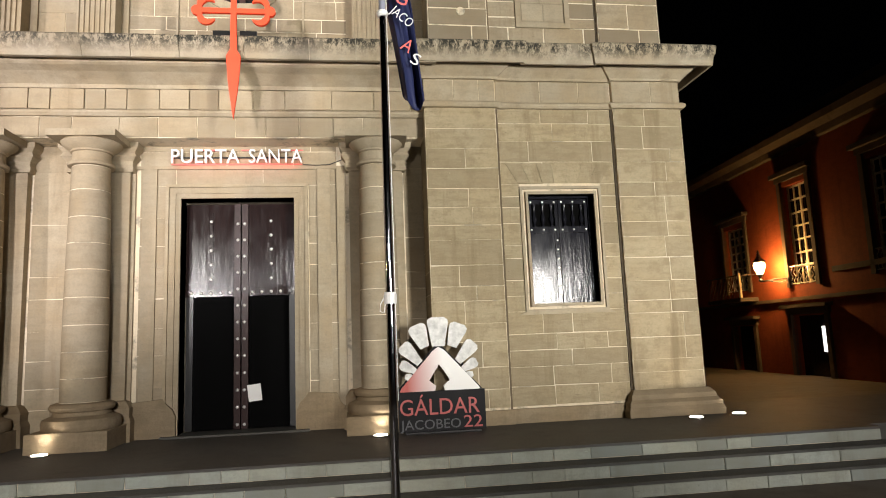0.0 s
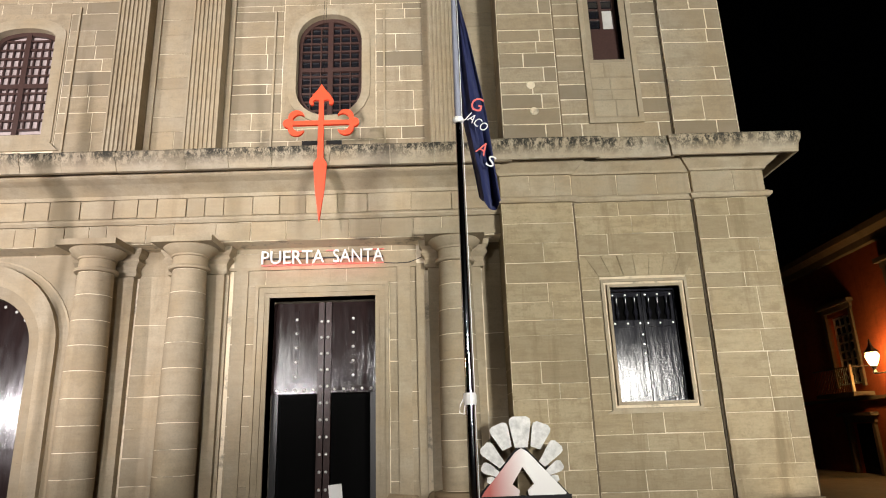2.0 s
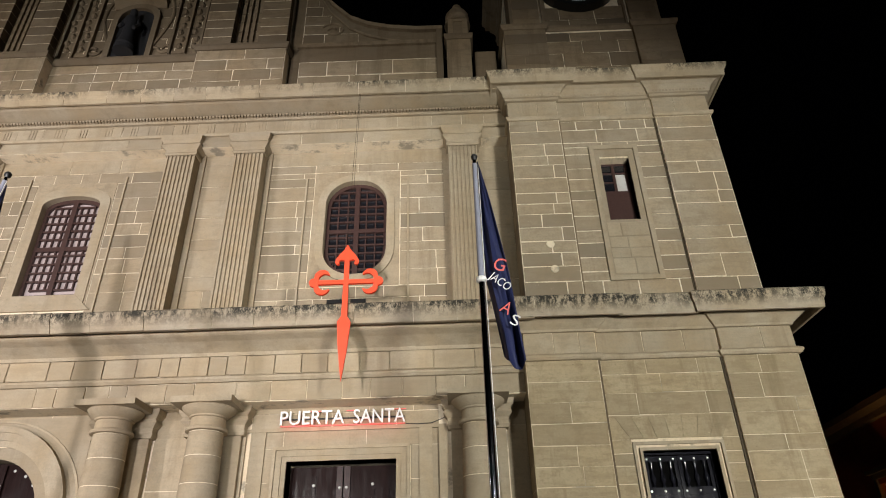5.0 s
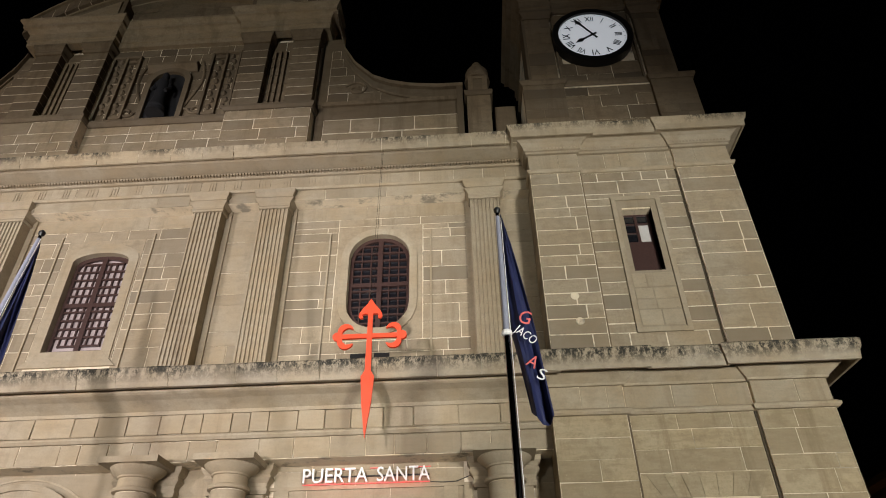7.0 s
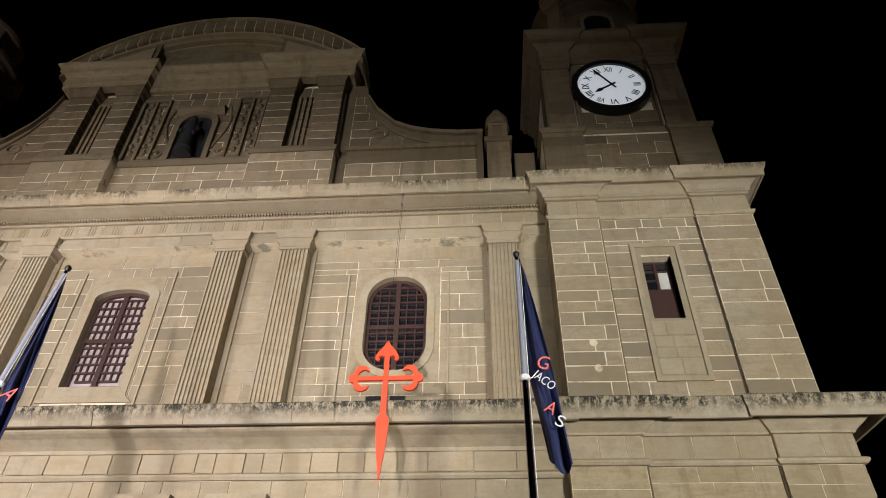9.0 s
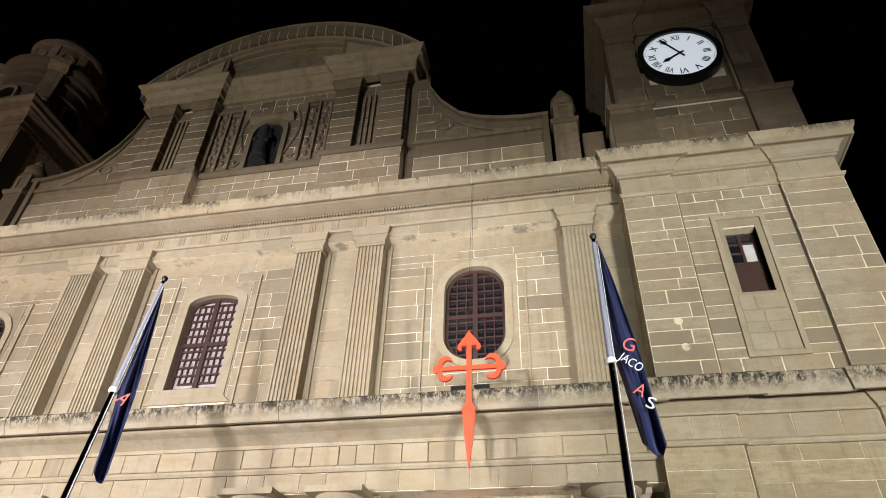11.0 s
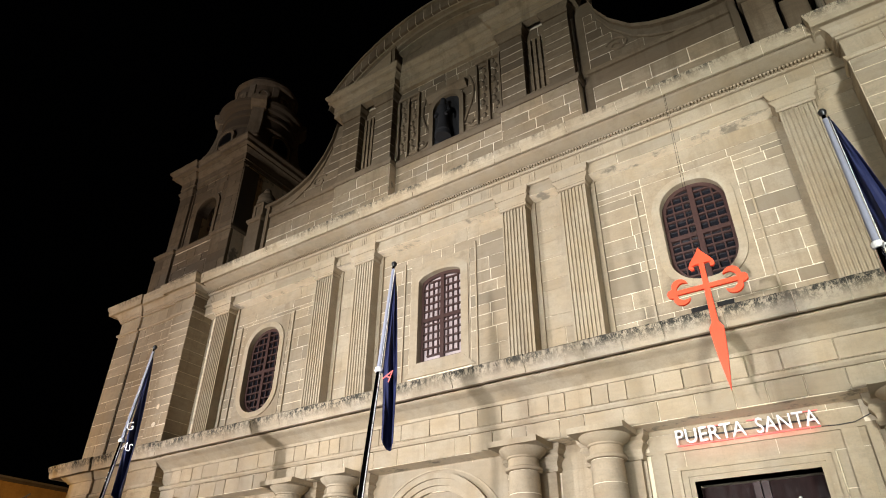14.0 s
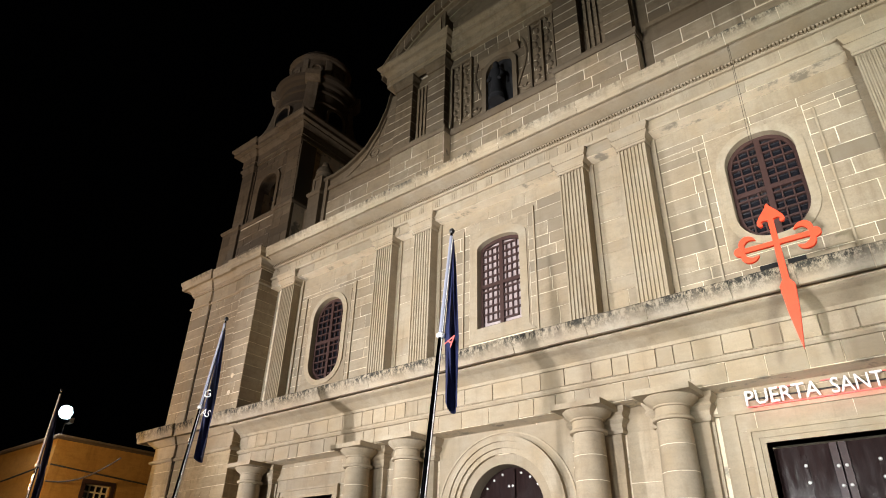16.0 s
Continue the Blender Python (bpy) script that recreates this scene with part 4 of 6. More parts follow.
us = [-4.9 + 9.8 * k / 28 for k in range(29)]
bm = prism(B(), [(AX + u, 19.05) for u in us] + [(AX + u, arc_z(u) - 0.3) for u in us[::-1]], YG + 0.3, YG + 0.9)
part("tympanum", bm, M_OLDMORTAR, gable)
for u0, u1 in zip(us, us[1:]):
    pts = [(AX + u0 + 0.012, arc_z(u0, 20.78)), (AX + u1 - 0.012, arc_z(u1, 20.78)), (AX + u1 - 0.008, arc_z(u1, 21.27)), (AX + u0 + 0.008, arc_z(u0, 21.27))]
    part("arch_bed", prism(B(), [(AX + u0, arc_z(u0, 20.79)), (AX + u1, arc_z(u1, 20.79)), (AX + u1, arc_z(u1, 21.26)), (AX + u0, arc_z(u0, 21.26))], YG - 0.292, YG + 0.94), M_OLDMORTAR, gable)
    part("arch_stone", prism(B(), pts, YG - 0.30, YG + 0.95), M_OLD, gable)
    pts = [(AX + u0 + 0.004, arc_z(u0, 21.275)), (AX + u1 - 0.004, arc_z(u1, 21.275)), (AX + u1 - 0.004, arc_z(u1)), (AX + u0 + 0.004, arc_z(u0))]
    part("arch_coping", prism(B(), pts, YG - 0.38, YG + 1.0), M_CUT, gable)
for top, thick, y in ((20.77, 0.09, -0.20), (20.67, 0.13, -0.08), (20.50, 0.07, 0.06)):
    inner = [(AX + u, arc_z(u, top - thick)) for u in us[3:-3]]
    part("arch_fillet", ring(B(), inner, [(AX + u, arc_z(u, top)) for u in us[3:-3]], YG + y, YG + 0.6, False), M_CUT, gable)
part("tympanum_panel", prism(B(), [(AX + u, 19.3) for u in us[9:-9]] + [(AX + u, arc_z(u, 20.1)) for u in us[9:-9][::-1]], YG + 0.22, YG + 0.35), M_OLD, gable, "dark sunk stone panel")
for z in (19.35, 19.72, 20.06):
    part("tympanum_course", bx(B(), X(-1, 2.05), X(1, 2.05), YG + 0.26, YG + 0.4, z + 0.012, z + 0.325), M_OLD, gable)
for s in (1, -1):
    a, b = span(s, 2.0, 4.7)
    part("pediment_block", prism(B(), [(X(s, 2.1), 19.06), (X(s, 4.66), 19.06), (X(s, 4.66), 19.24), (X(s, 3.6), arc_z(3.6, 20.74)), (X(s, 2.1), arc_z(2.1, 20.74))], YG - 0.14, YG + 0.4), M_OLD, gable)
    part("pediment_fillet", prism(B(), [(X(s, 2.25), 19.30), (X(s, 4.1), 19.30), (X(s, 3.5), arc_z(3.5, 20.5)), (X(s, 2.25), arc_z(2.25, 20.5))], YG - 0.19, YG - 0.1), M_CUT, gable)
    part("finial", lathe(B(), ((0.2, 0), (0.2, 0.12), (0.11, 0.2), (0.19, 0.36), (0.19, 0.46), (0.08, 0.6), (0.02, 0.62)), 12), M_OLD, gable, "small stone urn finial", True).matrix_local = pose(X(s, 4.3), YG + 0.5, 19.55)
part("lightning_rod", tube(B(), [(AX + 0.2, YG + 0.4, 21.3), (AX + 0.2, YG + 0.4, 22.3)], 0.015, 6), M_BLACK, gable)
# niche with a figure
nb = B()
nl = arch_pts(AX, 0.50, 15.0, 16.4, 0.5)
ring(nb, nl, [(AX + (x - AX) * 1.3, z + (0.0 if z < 15.1 else 0.16)) for x, z in nl], YG + 0.12, YG + 0.3, False)
part("niche_frame", nb, M_OLD, gable, "arched stone niche frame")
part("niche_hood", sweep(B(), ((AX - 0.75, YG + 0.25), (AX + 0.75, YG + 0.25)), ((-0.02, 16.95), (0.06, 16.95), (0.2, 17.15), (0.2, 17.24), (-0.02, 17.3))), M_OLD, gable)
# No real recess: a flat dark sheet carries the hollow's shade.
part("niche_back", prism(B(), nl, YG + 0.232, YG + 0.24), M_STATUE, gable, "flat dark sheet standing in for the niche's shaded hollow")
figure = lathe(B(), ((0.26, 15.0), (0.26, 15.12), (0.15, 15.15), (0.24, 15.22), (0.17, 15.55), (0.16, 15.9), (0.20, 16.12), (0.16, 16.26), (0.06, 16.33), (0.085, 16.40), (0.105, 16.50), (0.075, 16.60), (0.02, 16.63)), 14, AX, YG - 0.02)
tube(figure, [(AX - 0.17, YG - 0.02, 16.18), (AX - 0.25, YG - 0.10, 15.92), (AX - 0.10, YG - 0.22, 15.84)], 0.055, 8)
tube(figure, [(AX + 0.17, YG - 0.02, 16.18), (AX + 0.27, YG - 0.08, 15.95), (AX + 0.22, YG - 0.20, 15.72)], 0.055, 8)
solid("statue", figure, M_STATUE, "dark stone figure standing in a niche", "statue", smooth=True)

# curved wings, urns
WING = [(4.95, 18.15), (5.12, 17.5), (5.45, 16.85), (6.0, 16.22), (6.5, 15.95), (7.1, 15.78), (7.85, 15.68), (8.56, 15.68)]
for s in (1, -1):
    side = "east" if s > 0 else "west"
    fine = []
    for (u0, z0), (u1, z1) in zip(WING, WING[1:]):
        fine += [(u0 + (u1 - u0) * k / 4, z0 + (z1 - z0) * k / 4) for k in range(4)]
    fine.append(WING[-1])
    pts = [(X(s, 4.45), 12.4), (X(s, 4.45), 18.15)] + [(X(s, u), z) for u, z in fine] + [(X(s, 8.56), 12.4)]
    wing = solid("wing_wall_" + side, prism(B(), pts, YG + 0.3, YG + 0.8), M_OLD, "concave brown sandstone wing wall of the gable", "wall", kind="structure")
    cop = [(X(s, u), z - 0.02) for u, z in fine]
    part("coping", ring(B(), cop, [(x, z + 0.13) for x, z in cop], YG + 0.18, YG + 0.9, False), M_OLD, wing, "thin stone coping")
    cop = [(X(s, u), z - 0.28 - 0.25 * (u - 4.6) / 4) for u, z in fine[4:-5]]
    part("carved_band", ring(B(), cop, [(x, z + 0.07) for x, z in cop], YG + 0.24, YG + 0.35, False), M_OLD, wing, "carved stone foliage band")
    for i in range(4):
        z = 12.6 + i * 0.52
        part("joint_bed", bx(B(), *span(s, 4.7, 8.5), YG + 0.295, YG + 0.4, z + 0.005, z + 0.515), M_OLDMORTAR, wing)
        stones(wing, M_CUT, *span(s, 4.7, 8.5), z, z + 0.5, YG + 0.295, rise=0.5, length=1.2, proud=0.012, joint=0.022)
    for i in range(7):
        z = 15.36 + i * 0.37
        reach = [u for u, top in fine if top > z + 0.72]
        if reach and max(reach) > 4.9:
            part("joint_bed", bx(B(), *span(s, 4.72, max(reach)), YG + 0.295, YG + 0.4, z + 0.005, z + 0.365), M_OLDMORTAR, wing)
            stones(wing, M_OLD, *span(s, 4.72, max(reach)), z, z + 0.36, YG + 0.295, rise=0.36, length=0.7, proud=0.012, joint=0.022)
    sc = []
    for i in range(26):
        a2 = i * 0.36
        r = 0.05 + 0.012 * i
        sc.append((X(s, 5.55 + r * math.cos(a2)), YG + 0.27, 15.85 + r * math.sin(a2) * 0.8))
    part("scroll", tube(B(), sc, 0.035, 6), M_OLD, wing, "carved stone scroll")
    part("string_course", bx(B(), *span(s, 4.62, 8.5), YG + 0.22, YG + 0.32, 15.18, 15.32), M_OLD, wing)
    urn = thing("urn_finial", "brown stone urn finial on a panelled pedestal", "finial", "roof urns", "structure", (X(s, 8.98), YG + 0.45, 0))
    part("pedestal", soften(bx(B(), -0.32, 0.32, -0.36, 0.36, 12.4, 15.15), 0.02), M_OLD, urn)
    part("pedestal_cap", sweep(B(), ((-0.32, 0.36), (-0.32, -0.36), (0.32, -0.36), (0.32, 0.36)), ((-0.1, 15.12), (0.03, 15.12), (0.07, 15.2), (0.07, 15.28), (-0.1, 15.3))), M_OLD, urn)
    part("die", walled(B(), -0.27, 0.27, 15.3, 15.98, -0.30, 0.30, [(-0.13, 0.13, 15.4, 15.88)]), M_OLD, urn)
    part("die_core", bx(B(), -0.16, 0.16, -0.27, 0.27, 15.35, 15.92), M_OLD, urn)
    part("vase", lathe(B(), ((0.36, 15.98), (0.36, 16.06), (0.22, 16.1), (0.33, 16.22), (0.33, 16.38), (0.26, 16.5), (0.12, 16.55), (0.16, 16.66), (0.12, 16.78), (0.03, 16.84)), 16), M_OLD, urn, smooth=True)
    part("side_pier", bx(B(), -0.60 if s > 0 else 0.44, -0.44 if s > 0 else 0.60, -0.25, 0.35, 12.4, 15.7), M_OLD, urn)
    part("wall_stub", bx(B(), 0.44 if s > 0 else -1.0, 1.0 if s > 0 else -0.44, 0.0, 0.4, 12.4, 15.0), M_OLD, urn)

# ---- towers ----
TX, YT = 12.42, 0.15  # tower axis from the church's axis, face of the shaft


def tower(s):
    side = "east" if s > 0 else "west"
    cx, hw = X(s, TX), 1.95
    tw = solid("tower_" + side, bx(B(), cx - 2.25, cx + 2.25, YT - 0.13, YT + 3.6, 12.3, 15.15), M_OLDMORTAR, "square bell tower of brown sandstone", "tower", kind="structure")
    stones(tw, M_OLD, cx - 2.25, cx + 2.25, 12.6, 15.0, YT - 0.13, rise=0.38, length=0.9, proud=0.02, joint=0.018)
    for d in (-1, 1):
        a, b = sorted((cx + d * 2.25, cx + d * 1.15))
        part("pedestal_pier", bx(B(), a, b, YT - 0.24, YT - 0.12, 12.3, 15.1), M_OLD, tw)
        stones(tw, M_OLD, a, b, 12.6, 14.9, YT - 0.24, rise=0.38, length=0.8, proud=0.012, joint=0.018)
    pth = [(cx - 2.25, YT + 3.6), (cx - 2.25, YT - 0.24), (cx - 1.15, YT - 0.24), (cx - 1.15, YT - 0.13), (cx + 1.15, YT - 0.13), (cx + 1.15, YT - 0.24), (cx + 2.25, YT - 0.24), (cx + 2.25, YT + 3.6)]
    part("pedestal_cap", sweep(B(), pth, ((-0.1, 15.06), (0.03, 15.06), (0.08, 15.14), (0.08, 15.22), (-0.1, 15.26))), M_OLD, tw)
    hole = [] if s > 0 else [(cx - 0.62, cx + 0.62, 15.2, 17.6)]
    shaft = walled(B(), cx - hw, cx + hw, 15.15, 18.75, YT + 0.06, YT + 0.6, hole)
    for xx in (cx - hw, cx + hw - 0.5):
        bx(shaft, xx, xx + 0.5, YT + 0.6, YT + 3.1, 15.15, 18.75)
    bx(shaft, cx - hw, cx + hw, YT + 3.1, YT + 3.4, 15.15, 18.75)
    part("shaft", shaft, M_OLDMORTAR, tw)
    part("belfry_floor", bx(B(), cx - hw, cx + hw, YT, YT + 3.4, 18.70, 18.9), M_OLD, tw)
    stones(tw, M_OLD, cx - 1.12, cx + 1.12, 15.28, 18.4, YT + 0.06, hole or [(cx - 1.0, cx + 1.0, 16.2, 18.0)], rise=0.40, length=0.75, proud=0.02, joint=0.018)
    for d in (-1, 1):
        a, b = sorted((cx + d * hw, cx + d * 1.22))
        part("corner_pilaster", bx(B(), a, b, YT - 0.06, YT + 0.07, 15.26, 18.3), M_OLD, tw)
        stones(tw, M_OLD, a, b, 15.3, 18.2, YT - 0.06, rise=0.42, length=0.7, proud=0.012, joint=0.018)
        part("corner_pilaster", bx(B(), cx + d * hw, cx + d * (hw + 0.08), YT - 0.05, YT + 0.7, 15.26, 18.3), M_OLD, tw)
        part("capital", sweep(B(), ((a, YT + 0.1), (a, YT - 0.06), (b, YT - 0.06), (b, YT + 0.1)), ((-0.02, 18.1), (0.04, 18.1), (0.06, 18.16), (0.03, 18.2), (0.12, 18.34), (0.12, 18.42), (-0.02, 18.42))), M_OLD, tw)
        part("shaft_panel", bx(B(), cx + d * 1.12 - 0.03, cx + d * 1.12 + 0.03, YT - 0.01, YT + 0.06, 15.3, 18.2), M_OLD, tw)
    cpth = [(cx - hw - 0.04, YT + 3.4), (cx - hw - 0.04, YT - 0.08), (cx - 1.18, YT - 0.08), (cx - 1.18, YT + 0.03), (cx + 1.18, YT + 0.03), (cx + 1.18, YT - 0.08), (cx + hw + 0.04, YT - 0.08), (cx + hw + 0.04, YT + 3.4)]
    part("cornice", sweep(B(), cpth, ((-0.3, 18.42), (0.04, 18.42), (0.04, 18.58), (0.08, 18.60), (0.06, 18.66), (0.06, 18.92), (0.16, 19.02), (0.24, 19.08), (0.24, 19.14), (0.40, 19.16), (0.40, 19.30), (0.50, 19.40), (0.50, 19.50), (-0.3, 19.62))), M_OLD, tw, "deep moulded stone cornice")
    for d in (-1, 1):
        part("finial", lathe(B(), ((0.18, 0), (0.18, 0.10), (0.10, 0.18), (0.2, 0.38), (0.16, 0.52), (0.03, 0.62)), 10), M_OLD, tw, "small stone finial", True).matrix_local = pose(cx + d * (hw + 0.15), YT + 0.1, 19.5)
    yc = YT + 1.75
    # lantern: a round drum with four buttress piers, a cornice, an attic and a low dome
    part("drum_base", lathe(B(), ((2.0, 19.5), (2.0, 19.9), (1.8, 20.0)), 32, cx, yc), M_OLD, tw)
    part("drum", lathe(B(), ((1.62, 19.95), (1.62, 21.28), (1.70, 21.30), (1.72, 21.36), (1.64, 21.40), (1.62, 21.44), (1.62, 21.95), (1.69, 21.97), (1.71, 22.05), (1.62, 22.08), (1.62, 22.36), (1.74, 22.42), (1.78, 22.56), (1.92, 22.64), (1.95, 22.80), (1.5, 22.92)), 40, cx, yc), M_OLD, tw, "round stone drum ringed by mouldings", True)
    for k in range(4):
        a2 = radians(45 + 90 * k)
        at = Matrix.Translation((cx, yc, 0)) @ Matrix.Rotation(a2, 4, "Z")
        bm = prism(B(), [(1.5, 19.6), (2.75, 19.6), (2.62, 19.85), (2.25, 20.15), (2.02, 20.6), (1.90, 21.1), (1.82, 21.6), (1.80, 22.36), (1.5, 22.36)], -0.26, 0.26)
        part("buttress", bm, M_CUT, tw, "curved stone buttress").matrix_local = at
        bm = prism(B(), [(1.5, 22.37), (1.90, 22.37), (1.96, 22.48), (2.08, 22.60), (2.10, 22.86), (1.5, 22.94)], -0.34, 0.34)
        part("buttress_cap", bm, M_CUT, tw, "projecting moulded cap").matrix_local = at
        a3 = radians(90 * k)
        at = Matrix.Translation((cx + 1.62 * math.cos(a3), yc + 1.62 * math.sin(a3), 0)) @ Matrix.Rotation(a3 - math.pi / 2, 4, "Z")
        arch = arch_pts(0, 0.42, 20.0, 20.72, 0.40)
        # The drum is uncut; a black plate gives the opening its dark.
        part("drum_black_plate", prism(B(), arch, -0.05, 0.05), M_BLACK, tw, "black plate drawn as a dark arched opening").matrix_local = at
        part("opening_frame", ring(B(), arch, [(x * 1.28, z + (0.12 if z > 20.1 else 0)) for x, z in arch], -0.05, 0.09, False), M_CUT, tw).matrix_local = at
    for k in range(8):
        a3 = radians(45 * k)
        o = part("oculus", lathe(B(), ((0.30, 0.0), (0.30, 0.06), (0.20, 0.09), (0.18, 0.02)), 14), M_CUT, tw)
        o.matrix_local = Matrix.Translation((cx + 1.33 * math.cos(a3), yc + 1.33 * math.sin(a3), 23.62)) @ Matrix.Rotation(a3, 4, "Z") @ Matrix.Rotation(math.pi / 2, 4, "Y")
        a3 += radians(22.5)
        o = part("attic_strip", bx(B(), -0.14, 0.14, -0.05, 0.06, 23.0, 24.2), M_CUT, tw)
        o.matrix_local = Matrix.Translation((cx + 1.36 * math.cos(a3), yc + 1.36 * math.sin(a3), 0)) @ Matrix.Rotation(a3 - math.pi / 2, 4, "Z")
    part("dome", lathe(B(), ((1.50, 22.9), (1.50, 23.05), (1.36, 23.1), (1.36, 24.2), (1.48, 24.28), (1.52, 24.42), (1.40, 24.5), (1.30, 24.75), (1.05, 25.05), (0.7, 25.28), (0.3, 25.4), (0.06, 25.42)), 32, cx, yc), M_OLD, tw, "low stone dome on a round attic", True)
    return tw, cx


tower_e, cxe = tower(1)
tower_w, cxw = tower(-1)
arch = arch_pts(cxw, 0.60, 15.25, 16.9, 0.60)
part("bell_arch", ring(B(), arch, [(cxw + (x - cxw) * 1.28, z + (0.17 if z > 15.5 else 0)) for x, z in arch], YT - 0.02, YT + 0.3, False), M_OLD, tower_w, "moulded belfry arch")
al = arch_pts(cxw, 0.6, 16.9, 16.9, 0.6)
part("arch_spandrel", ring(B(), al, [(x if abs(abs(x - cxw) - 0.6) < 0.01 else x, 17.62) for x, z in al], YT + 0.07, YT + 0.5, False), M_OLD, tower_w)
bell = thing("bell", "bronze bell hanging in the belfry arch", "bell", at=(cxw, YT + 0.75, 16.0))
part("bell_body", lathe(B(), ((0.40, 0), (0.38, 0.05), (0.28, 0.3), (0.22, 0.6), (0.18, 0.7), (0.05, 0.75)), 18), plain("dull_bronze", (0.16, 0.11, 0.06), 0.5, 0.7), bell, smooth=True)
part("headstock", bx(B(), -0.62, 0.62, -0.08, 0.08, 0.72, 0.92), M_BLACK, bell)

# clock on the east tower
ck = thing("tower_clock", "round white lit tower clock with black Roman numerals", "clock", at=(cxe - 0.08, YT - 0.12, 17.12))
rot = Matrix.Rotation(math.pi / 2, 4, "X")
o = part("rim", ring(B(), [(0.97 * math.cos(2 * math.pi * k / 48), 0.97 * math.sin(2 * math.pi * k / 48)) for k in range(48)], [(1.14 * math.cos(2 * math.pi * k / 48), 1.14 * math.sin(2 * math.pi * k / 48)) for k in range(48)], -0.10, 0.2), M_BLACK, ck, "black metal rim")
part("dial", prism(B(), [(0.98 * math.cos(2 * math.pi * k / 48), 0.98 * math.sin(2 * math.pi * k / 48)) for k in range(48)], -0.03, 0.18), M_DIAL, ck, "white dial lit from behind")
for k, numeral in enumerate(("XII", "I", "II", "III", "IIII", "V", "VI", "VII", "VIII", "IX", "X", "XI")):
    bm, a, b = letters(numeral, 0.30, 0.012)
    for v in bm.verts:
        v.co.x = (v.co.x - (a + b) / 2) * (0.9 if len(numeral) < 3 else 0.72)
        v.co.z = v.co.z + 0.64
    o = part("numeral", bm, M_INK, ck)
    o.matrix_local = Matrix.Translation((0, -0.042, 0)) @ Matrix.Rotation(radians(30 * k), 4, "Y")
for k in range(60):
    if k % 5:
        o = part("minute_mark", bx(B(), -0.006, 0.006, -0.036, -0.031, 0.90, 0.94), M_INK, ck)
        o.matrix_local = Matrix.Rotation(radians(6 * k), 4, "Y")
o = part("hour_pointer", prism(B(), [(-0.035, -0.15), (0.035, -0.15), (0.03, 0.3), (0.075, 0.42), (0, 0.60), (-0.075, 0.42), (-0.03, 0.3)], -0.075, -0.065), M_INK, ck)
o.matrix_local = Matrix.Rotation(radians(238), 4, "Y")
o = part("minute_pointer", prism(B(), [(-0.03, -0.2), (0.03, -0.2), (0.03, 0.5), (0.06, 0.62), (0, 0.86), (-0.06, 0.62), (-0.03, 0.5)], -0.095, -0.085), M_INK, ck)
o.matrix_local = Matrix.Rotation(radians(327), 4, "Y")

# ---- columns ----
col = thing("column", "round sandstone column with visible drum joints on a worn base", "column", "lower columns", "structure")
CY = -0.56
bm = soften(bx(B(), -0.60, 0.60, CY - 0.60, -0.165, 0.0, 0.30), 0.07, 3)
part("plinth", bm, M_BASE, col, "worn square stone plinth")
part("base", lathe(B(), ((0.56, 0.30), (0.585, 0.34), (0.59, 0.40), (0.57, 0.47), (0.50, 0.50), (0.44, 0.52), (0.42, 0.58), (0.47, 0.60), (0.49, 0.65), (0.46, 0.70), (0.40, 0.72)), 36, 0, CY), M_BASE, col, "rounded stone base rings", True)


def girth(z):
    return 0.345 - 0.05 * max(0, (z - 1.8) / 2.9) ** 1.6


zs = [0.72, 1.10, 1.52, 1.95, 2.40, 2.86, 3.30, 3.74, 4.20, 4.62]
for z0, z1 in zip(zs, zs[1:]):
    part("drum", lathe(B(), ((girth(z0) - 0.006, z0 + 0.006), (girth(z0), z0 + 0.012), (girth(z1), z1 - 0.012), (girth(z1) - 0.006, z1 - 0.006)), 40, 0, CY), M_SMOOTH, col, smooth=True)
part("mortar_core", lathe(B(), [(girth(z) - 0.005, z) for z in zs], 40, 0, CY), M_MORTAR, col, "pale mortar joints")
part("capital", lathe(B(), ((0.31, 4.62), (0.36, 4.63), (0.37, 4.66), (0.36, 4.69), (0.31, 4.71), (0.30, 4.86), (0.33, 4.87), (0.33, 4.90), (0.44, 4.98), (0.48, 5.04), (0.46, 5.06)), 40, 0, CY), M_MOULD, col, "round moulded capital", True)
part("abacus", soften(bx(B(), -0.54, 0.54, CY - 0.50, -0.175, 5.06, 5.17), 0.012), M_MOULD, col, "square stone abacus")
spots = [X(s, u) for s in (1, -1) for u in COLS]
col.location = (spots[0], 0, 0)
for x in spots[1:]:
    copy_thing(col, pose(x, 0, 0))

# ---- doors ----


